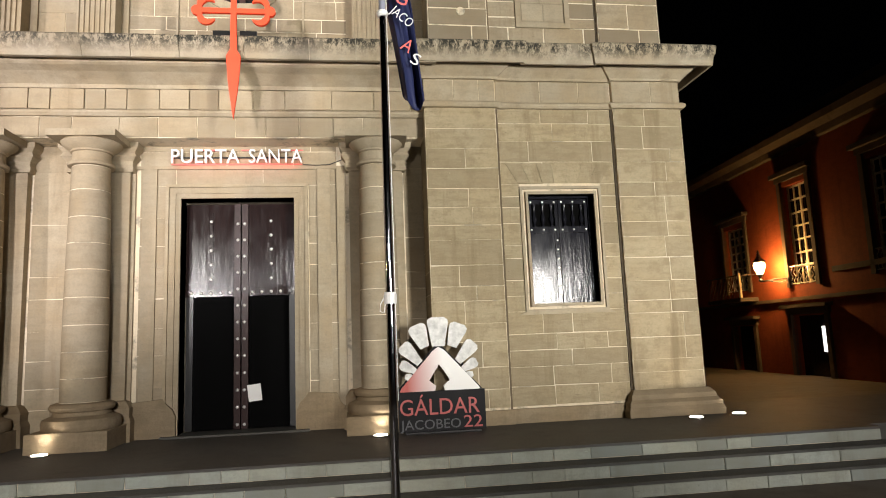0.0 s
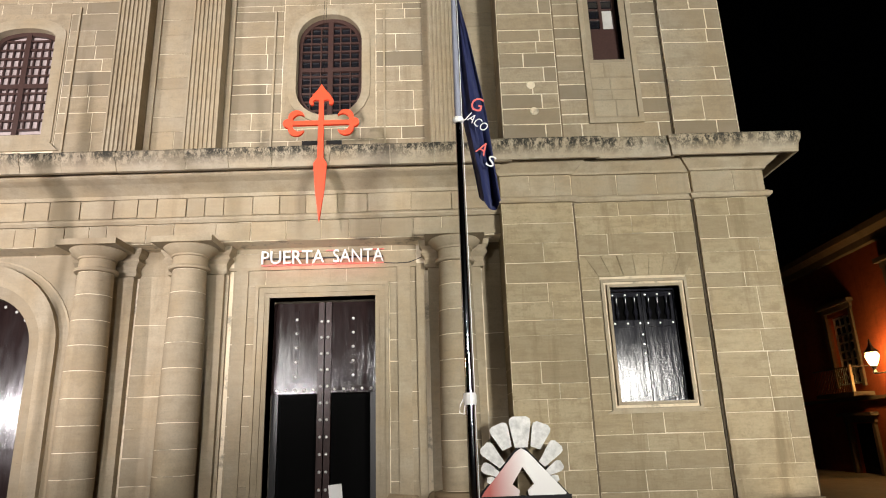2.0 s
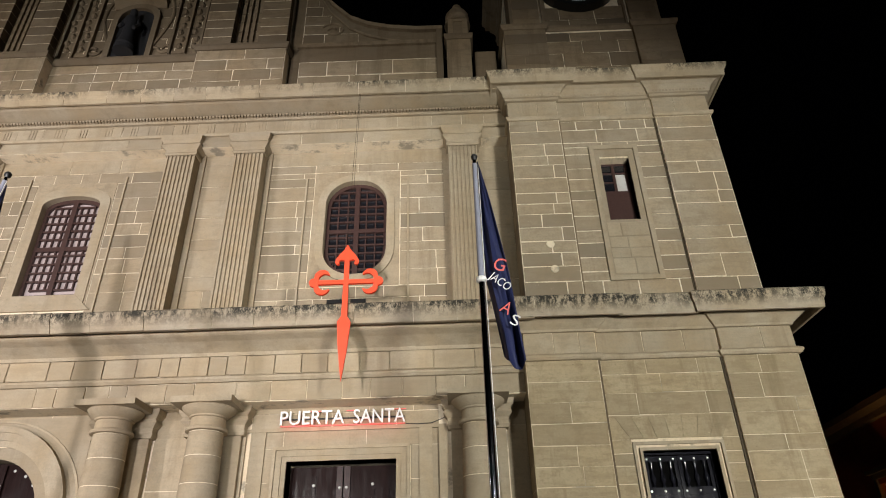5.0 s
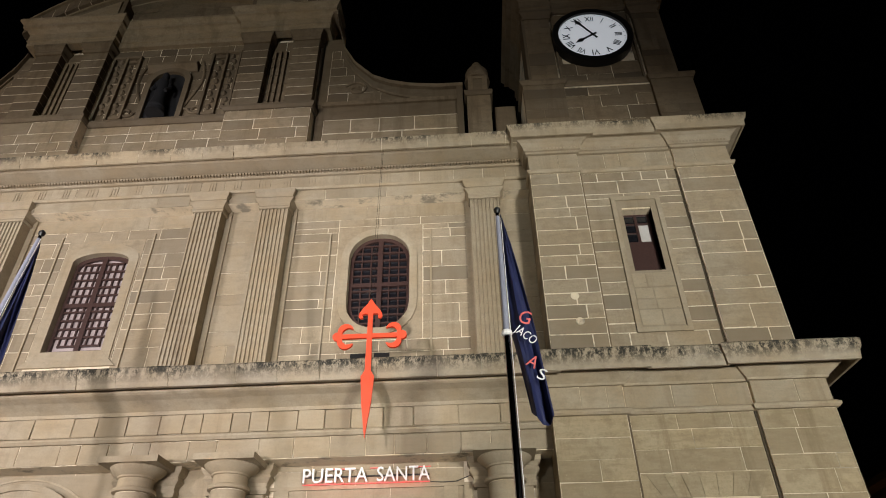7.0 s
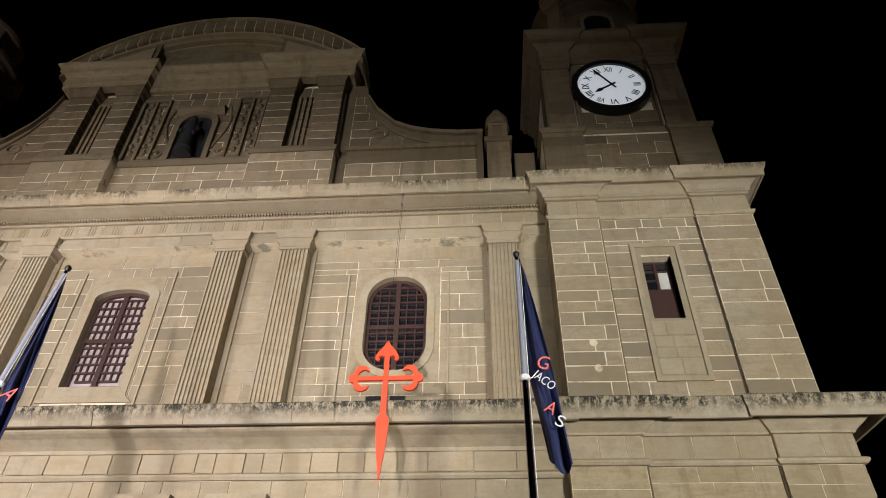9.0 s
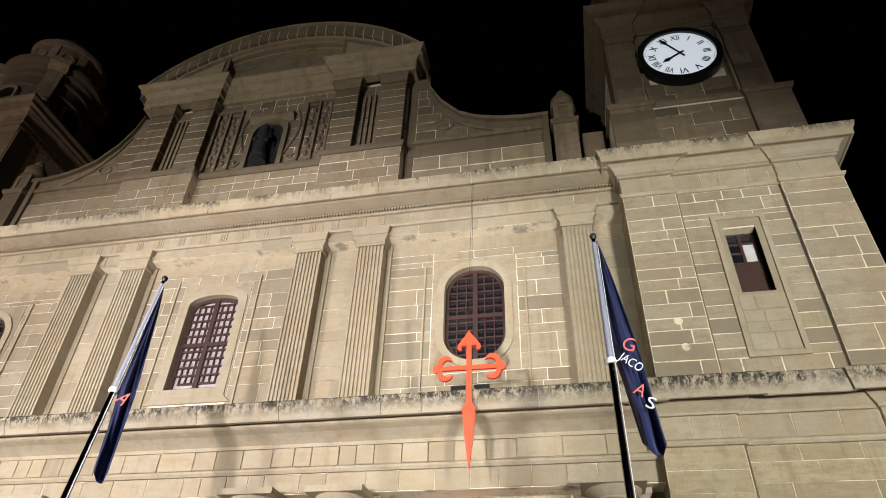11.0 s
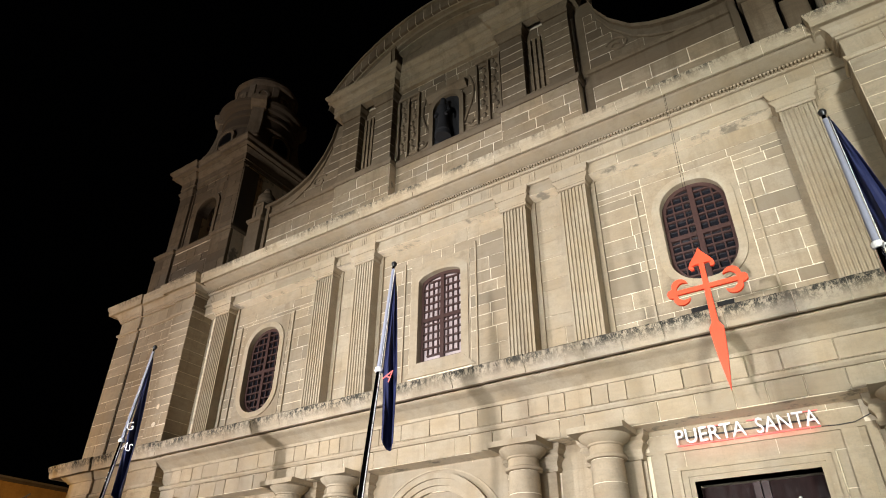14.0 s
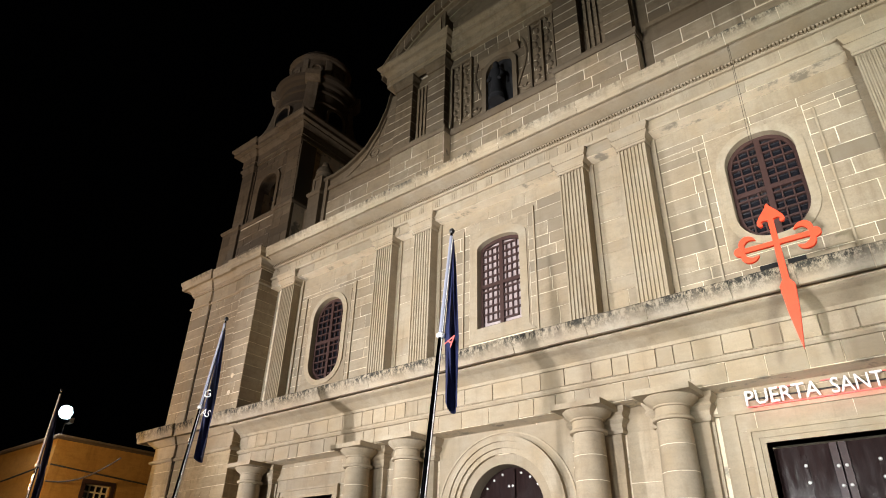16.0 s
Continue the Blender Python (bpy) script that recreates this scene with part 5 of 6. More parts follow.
def door(cx, name, paper):
    d = thing(name, "tall dark wooden double door with bright studs, lower half in black panels", "door", "church doors", "structure")
    y, top = 0.34, 4.16
    part("threshold", bx(B(), cx - 1.25, cx + 1.25, -0.22, 0.36, -0.06, 0.03), M_TREAD, d, "dark stone threshold")
    for s in (-1, 1):
        a, b = sorted((cx + s * 0.01, cx + s * 0.99))
        leaf = part("leaf", bx(B(), a, b, y, y + 0.07, 2.44, top), M_DOOR, d, "glossy dark wooden upper leaf")
        for k, (pa, pb) in enumerate(((0.14, 0.50), (0.58, 0.95))):
            qa, qb = sorted((cx + s * pa, cx + s * pb))
            part("panel", soften(bx(B(), qa, qb, y - 0.022, y + 0.01, 2.58, 4.08), 0.016), M_DOOR, leaf, "smooth varnished panel")
        part("batten", bx(B(), *sorted((cx + s * 0.505, cx + s * 0.575)), y - 0.035, y + 0.01, 2.58, 4.0), M_DOOR, leaf)
        part("rail", bx(B(), a, b, y - 0.03, y, 2.43, 2.56), M_DOOR, leaf, "shiny middle rail")
        part("stile", bx(B(), *sorted((cx + s * 0.012, cx + s * 0.125)), y - 0.045, y + 0.06, 0.04, top), M_STILE, leaf, "narrow meeting stile")
        part("lower_panel", bx(B(), *sorted((cx + s * 0.13, cx + s * 0.98)), y + 0.10, y + 0.12, 0.04, 2.44), M_GLASSDOOR, leaf, "black shiny lower panel")
        part("inner_post", bx(B(), *sorted((cx + s * 0.86, cx + s * 0.985)), y + 0.02, y + 0.09, 0.04, 2.43), M_BLACK, leaf)
        pos = [(cx + s * 0.06, y - 0.045, 0.12 + 0.305 * k) for k in range(13)] + [(cx + s * 0.54, y - 0.035, 2.75 + 0.27 * k) for k in range(5)] + [(cx + s * (0.2 + 0.17 * k), y - 0.03, 2.50) for k in range(5)]
        me = mesh_of("stud", lathe(B(), ((0.030, 0.0), (0.028, 0.010), (0.018, 0.020), (0.004, 0.024)), 10), M_STUD, True)
        for p in pos:
            st = new("stud", me)
            st.parent = leaf
            st.matrix_local = pose(*p, 90)
    if paper:
        bm = B()
        bx(bm, -0.12, 0.12, 0, 0.004, -0.15, 0.15)
        o = solid("paper_notice", bm, M_PAPER, "white sheet of paper taped to the door", "notice")
        o.matrix_world = pose(cx + 0.245, y - 0.052, 0.67, 0, -6, 0)
    return d


for k, x in enumerate(DOORS):
    door(x, "door_1" if k == 0 else "door_2", k == 0)
    side = solid("door_frame", B(), M_SMOOTH, "moulded sandstone door frame on flared bases", "door frame", "door frames", "structure")
    lp = lambda d: [(x + 1.0 + d, 0.0), (x + 1.0 + d, 4.20 + d), (x - 1.0 - d, 4.20 + d), (x - 1.0 - d, 0.0)]  # noqa: E731
    part("architrave", ring(B(), lp(0.0), lp(0.09), -0.04, 0.36, False), M_MOULD, side)
    part("architrave", ring(B(), lp(0.085), lp(0.20), -0.065, 0.1, False), M_MOULD, side)
    part("architrave", ring(B(), lp(0.195), lp(0.25), -0.10, 0.1, False), M_MOULD, side)
    for s in (-1, 1):
        a, b = sorted((x + s * 1.42, x + s * 1.66))
        part("flat_strip", bx(B(), a, b, -0.045, 0.0, 0.0, 4.74), M_MOULD, side)
        part("flat_strip", bx(B(), *sorted((x + s * 1.78, x + s * 1.93)), -0.06, 0.0, 0.0, 4.74), M_MOULD, side)
        pts = [(0.94, 0.0), (1.72, 0.0), (1.72, 0.14), (1.69, 0.36), (1.60, 0.46), (1.54, 0.62), (1.12, 0.66), (1.08, 0.58), (0.99, 0.48), (0.945, 0.36), (0.94, 0.14)]
        part("flared_base", soften(prism(B(), [(x + s * (1.02 + (p - 0.94) * 1.18), z) for p, z in pts], -0.112, 0.1), 0.03, 3), M_BASE, side, "flared worn stone base")
    part("head_strip", bx(B(), x - 1.93, x + 1.93, -0.05, 0.0, 4.74, 4.80), M_MOULD, side)

# arched middle door
md = thing("door_3", "arched dark wooden middle door with bright studs", "door", "church doors", "structure")
ml = arch_pts(AX, 0.98, 0.03, 3.42, 0.98, 24)
part("leaf", prism(B(), ml, 0.36, 0.42), M_DOOR, md)
part("rail", bx(B(), AX - 0.96, AX + 0.96, 0.32, 0.36, 3.36, 3.48), M_DOOR, md)
part("stile", bx(B(), AX - 0.10, AX + 0.10, 0.315, 0.36, 0.03, 4.36), M_DOOR, md)
for k in range(11):
    a2 = math.pi * (k + 0.5) / 11
    part("stud", lathe(B(), ((0.030, 0.0), (0.028, 0.010), (0.004, 0.024)), 10), M_STUD, md).matrix_local = pose(AX + 0.88 * math.cos(a2), 0.355, 3.42 + 0.88 * math.sin(a2), 90)
for k in range(9):
    for s in (-1, 1):
        part("stud", lathe(B(), ((0.030, 0.0), (0.028, 0.010), (0.004, 0.024)), 10), M_STUD, md).matrix_local = pose(AX + s * 0.05, 0.31, 1.6 + k * 0.3, 90)
ma = solid("door_arch", ring(B(), arch_pts(AX, 1.0, 0.0, 3.42, 1.0, 24), arch_pts(AX, 1.27, 0.0, 3.42, 1.27, 24), 0.04, 0.5, False), M_SMOOTH, "round moulded sandstone door arch", "arch", kind="structure")
for r0, r1, y in ((1.22, 1.34, -0.03), (1.33, 1.48, -0.08), (1.47, 1.58, -0.12)):
    part("archivolt", ring(B(), arch_pts(AX, r0, 0.0, 3.42, r0, 24), arch_pts(AX, r1, 0.0, 3.42, r1, 24), y, 0.1, False), M_MOULD, ma)
ot = arch_pts(AX, 1.27, 3.42, 3.42, 1.27, 24)
part("spandrel", ring(B(), ot, boxed(ot, AX - 1.75, AX + 1.75, 1.7, 5.14), -0.010, 0.3, False), M_SMOOTH, ma)
part("jamb", bx(B(), AX - 1.75, AX - 1.25, -0.007, 0.4, 0, 4.7), M_SMOOTH, ma)
part("jamb", bx(B(), AX + 1.25, AX + 1.75, -0.007, 0.4, 0, 4.7), M_SMOOTH, ma)
o2 = arch_pts(AX, 1.76, 2.6, 3.42, 1.66, 24)
part("outer_hood", ring(B(), o2, [(AX + (x - AX) * 1.02, z + 0.03) for x, z in o2], -0.03, 0.05, False), M_MOULD, ma)
# Added black slab behind the front, in place of the unlit interior.
bm = B()
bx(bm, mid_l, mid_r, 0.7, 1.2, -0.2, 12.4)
solid("dark_interior_wall", bm, M_BLACK, "black slab standing in for the unlit inside of the church", "wall", kind="structure")

# ---- sign over the holy door ----
sign = thing("door_sign", "white raised letters reading PUERTA SANTA with red light strips", "sign", at=(0, 0, 0))
write("lettering", "PUERTA", -1.165, 0.03, -0.10, 4.845, 0.255, M_WHITE, sign, 0.05)
write("lettering", "SANTA", 0.20, 1.165, -0.10, 4.845, 0.255, M_WHITE, sign, 0.05)
part("light_strip", bx(B(), -1.17, 1.16, -0.075, -0.062, 4.818, 4.832), M_REDTUBE, sign, "glowing red light strip")
for a, b in ((-0.62, -0.30), (0.06, 0.22), (0.9, 1.18)):
    part("light_strip", bx(B(), a, b, -0.075, -0.062, 5.085, 5.10), M_REDTUBE, sign)
part("rail", bx(B(), -1.15, 1.15, -0.06, -0.02, 4.95, 4.97), M_BLACK, sign)
pts = [(1.17, -0.03, 4.83), (1.4, -0.05, 4.81), (1.65, -0.05, 4.82), (1.9, -0.10, 4.90)]
solid("sign_cable", tube(B(), pts, 0.008, 6), M_ROPE, "thin dark cable from the lit sign", "cable")
lamp("AREA", "sign_glow", look((0.0, -0.16, 4.80), (0.0, 0.0, 4.83)), 2.2, (1.0, 0.12, 0.09)).data.shape = "RECTANGLE"
bpy.data.lights["sign_glow"].size, bpy.data.lights["sign_glow"].size_y = 2.2, 0.03

# ---- red cross hung before the oval window ----
K = 0.943


def cz(z):
    return 5.203 + (z - 5.46) * K


cross = thing("red_cross", "large orange-red sword-shaped cross board hung on wires", "cross", at=(0.165, -1.435, 0))
poly = [(0.0, 5.46), (0.085, 6.10), (0.125, 6.62), (0.055, 6.74), (0.05, 7.36), (-0.05, 7.36), (-0.055, 6.74), (-0.125, 6.62), (-0.085, 6.10)]
part("blade", prism(B(), [(x * K, cz(z)) for x, z in poly], -0.03, 0.03), M_RED, cross)
part("stem", bx(B(), -0.045, 0.045, -0.028, 0.028, cz(7.3), cz(7.98)), M_RED, cross)
head = [(0.0, 8.30), (0.07, 8.18), (0.16, 8.07), (0.225, 7.97), (0.235, 7.90), (0.20, 7.85), (0.15, 7.86), (0.15, 7.90), (0.17, 7.93), (0.13, 7.96), (0.05, 7.95)]
part("head", prism(B(), [(x * K, cz(z)) for x, z in head + [(-x, z) for x, z in head[:0:-1]]], -0.026, 0.032), M_RED, cross)


def crescent(cx, zc, r, a0, a1, thick, n=16):
    """A hooked curl that tapers to a point at both ends."""
    out = [(cx + r * math.cos(radians(a0 + (a1 - a0) * k / n)), zc + r * math.sin(radians(a0 + (a1 - a0) * k / n))) for k in range(n + 1)]
    back = []
    for k in range(1, n):
        q = r - thick * math.sin(math.pi * k / n) ** 0.6
        a = radians(a0 + (a1 - a0) * k / n)
        back.append((cx + q * math.cos(a), zc + q * math.sin(a)))
    return out + back[::-1]


for s in (-1, 1):
    part("arm", bx(B(), s * 0.03, s * 0.56, -0.024, 0.034, cz(7.425), cz(7.515)), M_RED, cross)
    part("bulb", lathe(B(), ((0.085, -0.036), (0.085, 0.027)), 20), M_RED, cross).matrix_local = pose(s * 0.60, 0, cz(7.47), 90)
    for up in (-1, 1):
        pts = crescent(0.47, 7.47 + up * 0.115, 0.155, -up * 65, up * 165, 0.115)
        part("curl", prism(B(), [(s * x * K, cz(z)) for x, z in pts], -0.030 - 0.001 * up, 0.029 - 0.001 * up), M_RED, cross)
    part("bracket", bx(B(), s * 0.08, s * 0.36, 0.10, 0.16, 6.72, 6.80), M_BLACK, cross, "black fixing bar")
part("standoff", bx(B(), -0.03, 0.03, 0.035, 1.42, 6.62, 6.68), M_BLACK, cross, "black support bar")
for s in (-1, 1):
    part("wire", tube(B(), [(s * 0.03, 0, 7.75), (s * 0.012, 0.42, 12.15)], 0.004, 5), M_STEEL, cross)

# ---- scallop sign on the forecourt ----
sb = thing("scallop_sign", "white scallop sign with GÁLDAR JACOBEO 22 on black board", "sign", at=(0, -1.24, 0))
x0, x1 = 2.75, 4.18
xc = (x0 + x1) / 2 - 0.03
part("board", soften(bx(B(), x0, x1, -0.03, 0.03, 0.02, 0.66), 0.008), M_BOARD, sb, "black lettered base board")
part("foot", bx(B(), x0 + 0.1, x1 - 0.1, -0.12, 0.3, 0.0, 0.025), M_BLACK, sb)
write("lettering", "GÁLDAR", x0 + 0.02, x1 - 0.10, -0.034, 0.285, 0.255, M_SIGNRED, sb, 0.014, label="faded red letters")
write("lettering", "JACOBEO", x0 + 0.02, x1 - 0.42, -0.034, 0.06, 0.15, M_SIGNGREY, sb, 0.014, label="dark grey letters")
write("lettering", "22", x1 - 0.37, x1 - 0.06, -0.034, 0.06, 0.19, M_SIGNRED, sb, 0.014)
hub = (xc, 0.78)
RIBS = ((90, 0.60, 1.08, 0.105, 0.175), (69, 0.63, 1.03, 0.08, 0.15), (47, 0.46, 0.88, 0.06, 0.12), (28, 0.44, 0.72, 0.045, 0.085), (13, 0.46, 0.58, 0.035, 0.055))
for a2, r0, r1, w0, w1 in RIBS + tuple((180 - a2, *rest) for a2, *rest in RIBS[1:]):
    a3 = radians(a2 - 90)
    c, s_ = math.cos(a3), math.sin(a3)
    loop = [(-w0, r0), (w0, r0), (w1, r1 - 0.10), (w1 * 0.97, r1 - 0.04), (w1 * 0.62, r1), (-w1 * 0.62, r1), (-w1 * 0.97, r1 - 0.04), (-w1, r1 - 0.10)]
    part("shell_rib", soften(prism(B(), [(hub[0] + x * c - z * s_, hub[1] + x * s_ + z * c) for x, z in loop], -0.026, 0.026), 0.006), M_SHELL, sb, "scuffed white shell rib")
gate = [(-0.66, 0.66), (-0.62, 0.73), (-0.10, 1.31), (0.0, 1.37), (0.10, 1.31), (0.62, 0.74), (0.67, 0.68), (0.65, 0.662), (0.08, 0.662), (0.06, 0.74), (0.17, 0.83), (0.0, 1.09), (-0.17, 0.83), (-0.06, 0.74), (-0.08, 0.66)]
m_gate, t_g, b_g = graph("red_to_white_print")
pos_n = t_g.nodes.new("ShaderNodeNewGeometry")
sep = t_g.nodes.new("ShaderNodeSeparateXYZ")
t_g.links.new(pos_n.outputs["Position"], sep.inputs[0])
t_g.links.new(mix(t_g, ramp(t_g, sep.outputs["X"], x0 + 0.15, x0 + 0.75), (0.42, 0.07, 0.05), (0.78, 0.76, 0.73)), b_g.inputs["Base Color"])
part("gable_mark", prism(B(), [(xc + x, z) for x, z in gate], -0.031, 0.029), m_gate, sb, "red to white gable-shaped mark")
part("back_plate", ring(B(), [(xc + 0.56, 0.66), (xc, 1.26), (xc - 0.56, 0.66)], [(xc + 0.72, 0.66), (xc, 1.46), (xc - 0.72, 0.66)], 0.03, 0.05, False), M_BOARD, sb, "dark carrying frame")
for s in (-1, 1):
    part("strut", tube(B(), [(xc + s * 0.4, 0.04, 1.1), (xc + s * 0.4, 0.32, 0.02)], 0.018, 6), M_BLACK, sb)

# ---- flag poles ----


def flagpole(x, y, z0, z1, wide, drop, start, turn, group, writing, lean=0.0):
    """A pole whose top stands at (x, y, z1), leaning to the church by lean for each metre of height."""
    p = thing("flagpole", "tall polished metal flagpole with a hanging navy flag", "flagpole", group, at=(x, y - lean * (z1 - z0), z0))
    p.rotation_euler = (-math.atan(lean), 0, 0)
    h = (z1 - z0) * math.sqrt(1 + lean * lean)
    part("pole", lathe(B(), ((0.055, 0.0), (0.052, h * 0.5), (0.042, h - 2.3 - start), (0.028, h - 0.12)), 16), M_STEEL, p, smooth=True)
    part("collar", lathe(B(), ((0.12, 0.0), (0.12, 0.02), (0.075, 0.05), (0.07, 0.22), (0.056, 0.24)), 16), M_STEEL, p)
    part("knob", lathe(B(), ((0.02, h - 0.12), (0.045, h - 0.09), (0.055, h - 0.045), (0.035, h - 0.01), (0.004, h)), 12), M_BLACK, p, "black ball knob", True)
    q = h - 5.95
    part("tie", lathe(B(), ((0.075, q), (0.08, q + 0.04), (0.08, q + 0.11), (0.07, q + 0.14)), 12), M_WHITE, p, "white cord wrapped round the pole")
    lp = [(-0.07, 0, q + 0.09), (-0.12, -0.02, q), (-0.13, -0.02, q - 0.09), (-0.08, -0.03, q - 0.11), (-0.06, -0.02, q + 0.02)]
    part("cord_loop", tube(B(), lp, 0.007, 5), M_WHITE, p)
    part("halyard", tube(B(), [(0.062, -0.02, q - 1.16), (0.06, -0.03, q + 0.04), (0.05, -0.02, h - 0.2)], 0.005, 5), M_WHITE, p)
    part("sleeve", lathe(B(), ((0.044, h - 2.15 - start), (0.040, h - 1.2 - start), (0.032, h - 0.18)), 14), M_SLEEVE, p, "pale cloth sleeve of the flag", True)
    part("ring", lathe(B(), ((0.06, h - 2.22 - start), (0.075, h - 2.20 - start), (0.075, h - 2.16 - start), (0.06, h - 2.14 - start)), 12), M_WHITE, p, "white cord ring under the flag")
    bm = B()
    nu, nv = 14, 40
    grid = []
    for j in range(nv + 1):
        t = j / nv
        low = max(0, t - 0.62) / 0.38
        left = 0.045 + 0.55 * wide * low ** 0.9
        right = 0.05 + wide * (min(t, 0.62) / 0.62) ** 0.85 + 0.36 * wide * low
        row = []
        for i in range(nu + 1):
            f = i / nu
            z = h - 0.16 - start - drop * t - 0.10 * f * t - (0.12 * math.sin(f * 3.1) * t if t > 0.9 else 0)
            w = left + (right - left) * f
            fold = (0.02 + 0.07 * t) * math.sin(f * 8.0 + t * 2.6) + (0.012 + 0.02 * t) * math.sin(f * 19 - t * 7)
            row.append(bm.verts.new((w * math.cos(turn) - fold * math.sin(turn), w * math.sin(turn) + fold * math.cos(turn), z)))
        grid.append(row)
    for r0, r1 in zip(grid, grid[1:]):
        for i in range(nu):
            bm.faces.new((r0[i], r0[i + 1], r1[i + 1], r1[i]))
    flag = part("flag", bm, M_FLAG, p, "navy cloth flag hanging in folds", True)
    so = flag.modifiers.new("thickness", "SOLIDIFY")
    so.thickness = 0.006
    for body, a, b, z, cap, mat, ang in writing:
        bmw, la, lb = letters(body, cap / 0.69, 0.004)
        k = (b - a) / (lb - la)
        for v in bmw.verts:
            xx, zz = (v.co.x - la) * k, v.co.z
            ca, sa = math.cos(ang), math.sin(ang)
            gx, gz = a + xx * ca - zz * sa, h + z + xx * sa + zz * ca
            gy = -0.13 + v.co.y
            v.co = (gx * math.cos(turn) - gy * math.sin(turn), gx * math.sin(turn) + gy * math.cos(turn), gz)
        part("print", bmw, mat, flag)
    return p


PRINT = (("G", 0.17, 0.33, -2.10, 0.19, M_FLAGPINK, -0.35), ("JACO", 0.10, 0.44, -2.22, 0.12, M_FLAGINK, -0.75), ("A", 0.22, 0.36, -2.72, 0.17, M_FLAGPINK, -0.6), ("S", 0.34, 0.45, -2.92, 0.15, M_FLAGINK, -0.5))
flagpole(2.525, -4.06, -0.57, 7.90, 0.34, 3.15, 0.0, -0.15, "flagpoles", PRINT)
flagpole(-4.80, -3.98, -0.57, 7.94, 0.26, 3.2, 0.1, 0.5, "flagpoles", (("A", 0.10, 0.24, -2.5, 0.22, M_FLAGPINK, -0.5),), 0.113)
flagpole(-12.14, -3.98, -0.57, 7.97, 0.28, 3.1, 0.2, 0.5, "flagpoles", (("G", 0.10, 0.26, -2.2, 0.19, M_FLAGINK, 0.2), ("AS", 0.12, 0.34, -2.6, 0.17, M_FLAGINK, -0.3)), 0.085)
flagpole(-21.45, -3.98, -0.57, 7.74, 0.26, 2.9, 0.3, 0.5, "flagpoles", ())

# ---- lamps let into the forecourt ----
for s, spots_ in ((1, ((3.82, -1.30), (8.91, -1.28), (14.26, -1.36), (15.14, -1.20))), (-1, ((3.82, -1.30), (8.91, -1.28), (14.26, -1.36)))):
    for u, y in spots_:
        x = X(s, u)
        g = thing("ground_lamp", "small round lamp set flush in the paving, lit", "ground lamp", "ground lamps", at=(x, y, 0))
        part("ring", lathe(B(), ((0.14, 0.0), (0.14, 0.012), (0.11, 0.015)), 20), M_STEEL, g)
        part("lens", lathe(B(), ((0.115, 0.014), (0.11, 0.022), (0.06, 0.028)), 20), M_SPOT, g, "glowing glass lens")
        lamp("SPOT", "uplight", look((x, y, 0.05), (x + (0.12 if u < 9 else -0.1 if u < 15 else -0.4) * s, y + 0.35, 1.0)), 24, (1.0, 0.92, 0.78), 0.05, 80, 0.8)

# ---- red ochre house across the side street ----
HX, HY = 20.0, 12.5
LEANING = math.atan(0.063)
house = thing("ochre_house", "two-storey red ochre house with stone trim at night", "house", at=(HX, HY, -0.6))
house.rotation_euler = (0, 0, -LEANING)
# in the house's own axes: x into the house, y away along the street, z up; its face is x = 0
WIN_A, DOOR_A, WIN_B, DOOR_B, WIN_C = (-1.60, 0.10, 3.72, 7.85), (-1.85, 0.25, 0.0, 2.45), (3.3, 5.2, 3.75, 6.8), (3.2, 5.0, 0.0, 2.1), (-6.4, -4.8, 3.8, 7.7)


def street_wall(openings):
    bm = B()
    walled(bm, -22, 30, -0.3, 9.9, 0, 0.5, openings)
    bm.transform(Matrix(((0, 1, 0, 0), (1, 0, 0, 0), (0, 0, 1, 0), (0, 0, 0, 1))))
    return bm


part("wall", street_wall([WIN_A, DOOR_A, WIN_B, DOOR_B, WIN_C]), M_ORANGE, house, "red ochre rendered wall")
# Black slab in place of the unlit rooms behind the windows.
part("black_rooms_backing", bx(B(), 0.9, 1.1, -22, 30, -0.3, 9.9), M_BLACK, house)
part("string_course", bx(B(), -0.12, 0.0, -22, 30, 3.06, 3.20), M_TRIM, house, "dark stone string course")
bm = sweep(B(), ((0, 30), (0, -22)), ((0, 9.2), (0.15, 9.25), (0.2, 9.5), (0.45, 9.7), (0.5, 9.95), (0, 10.0)))
part("cornice", bm, M_TRIM, house, "heavy stone eaves cornice")
part("parapet", bx(B(), 0.1, 0.5, -22, 30, 10.0, 10.7), M_TRIM, house)
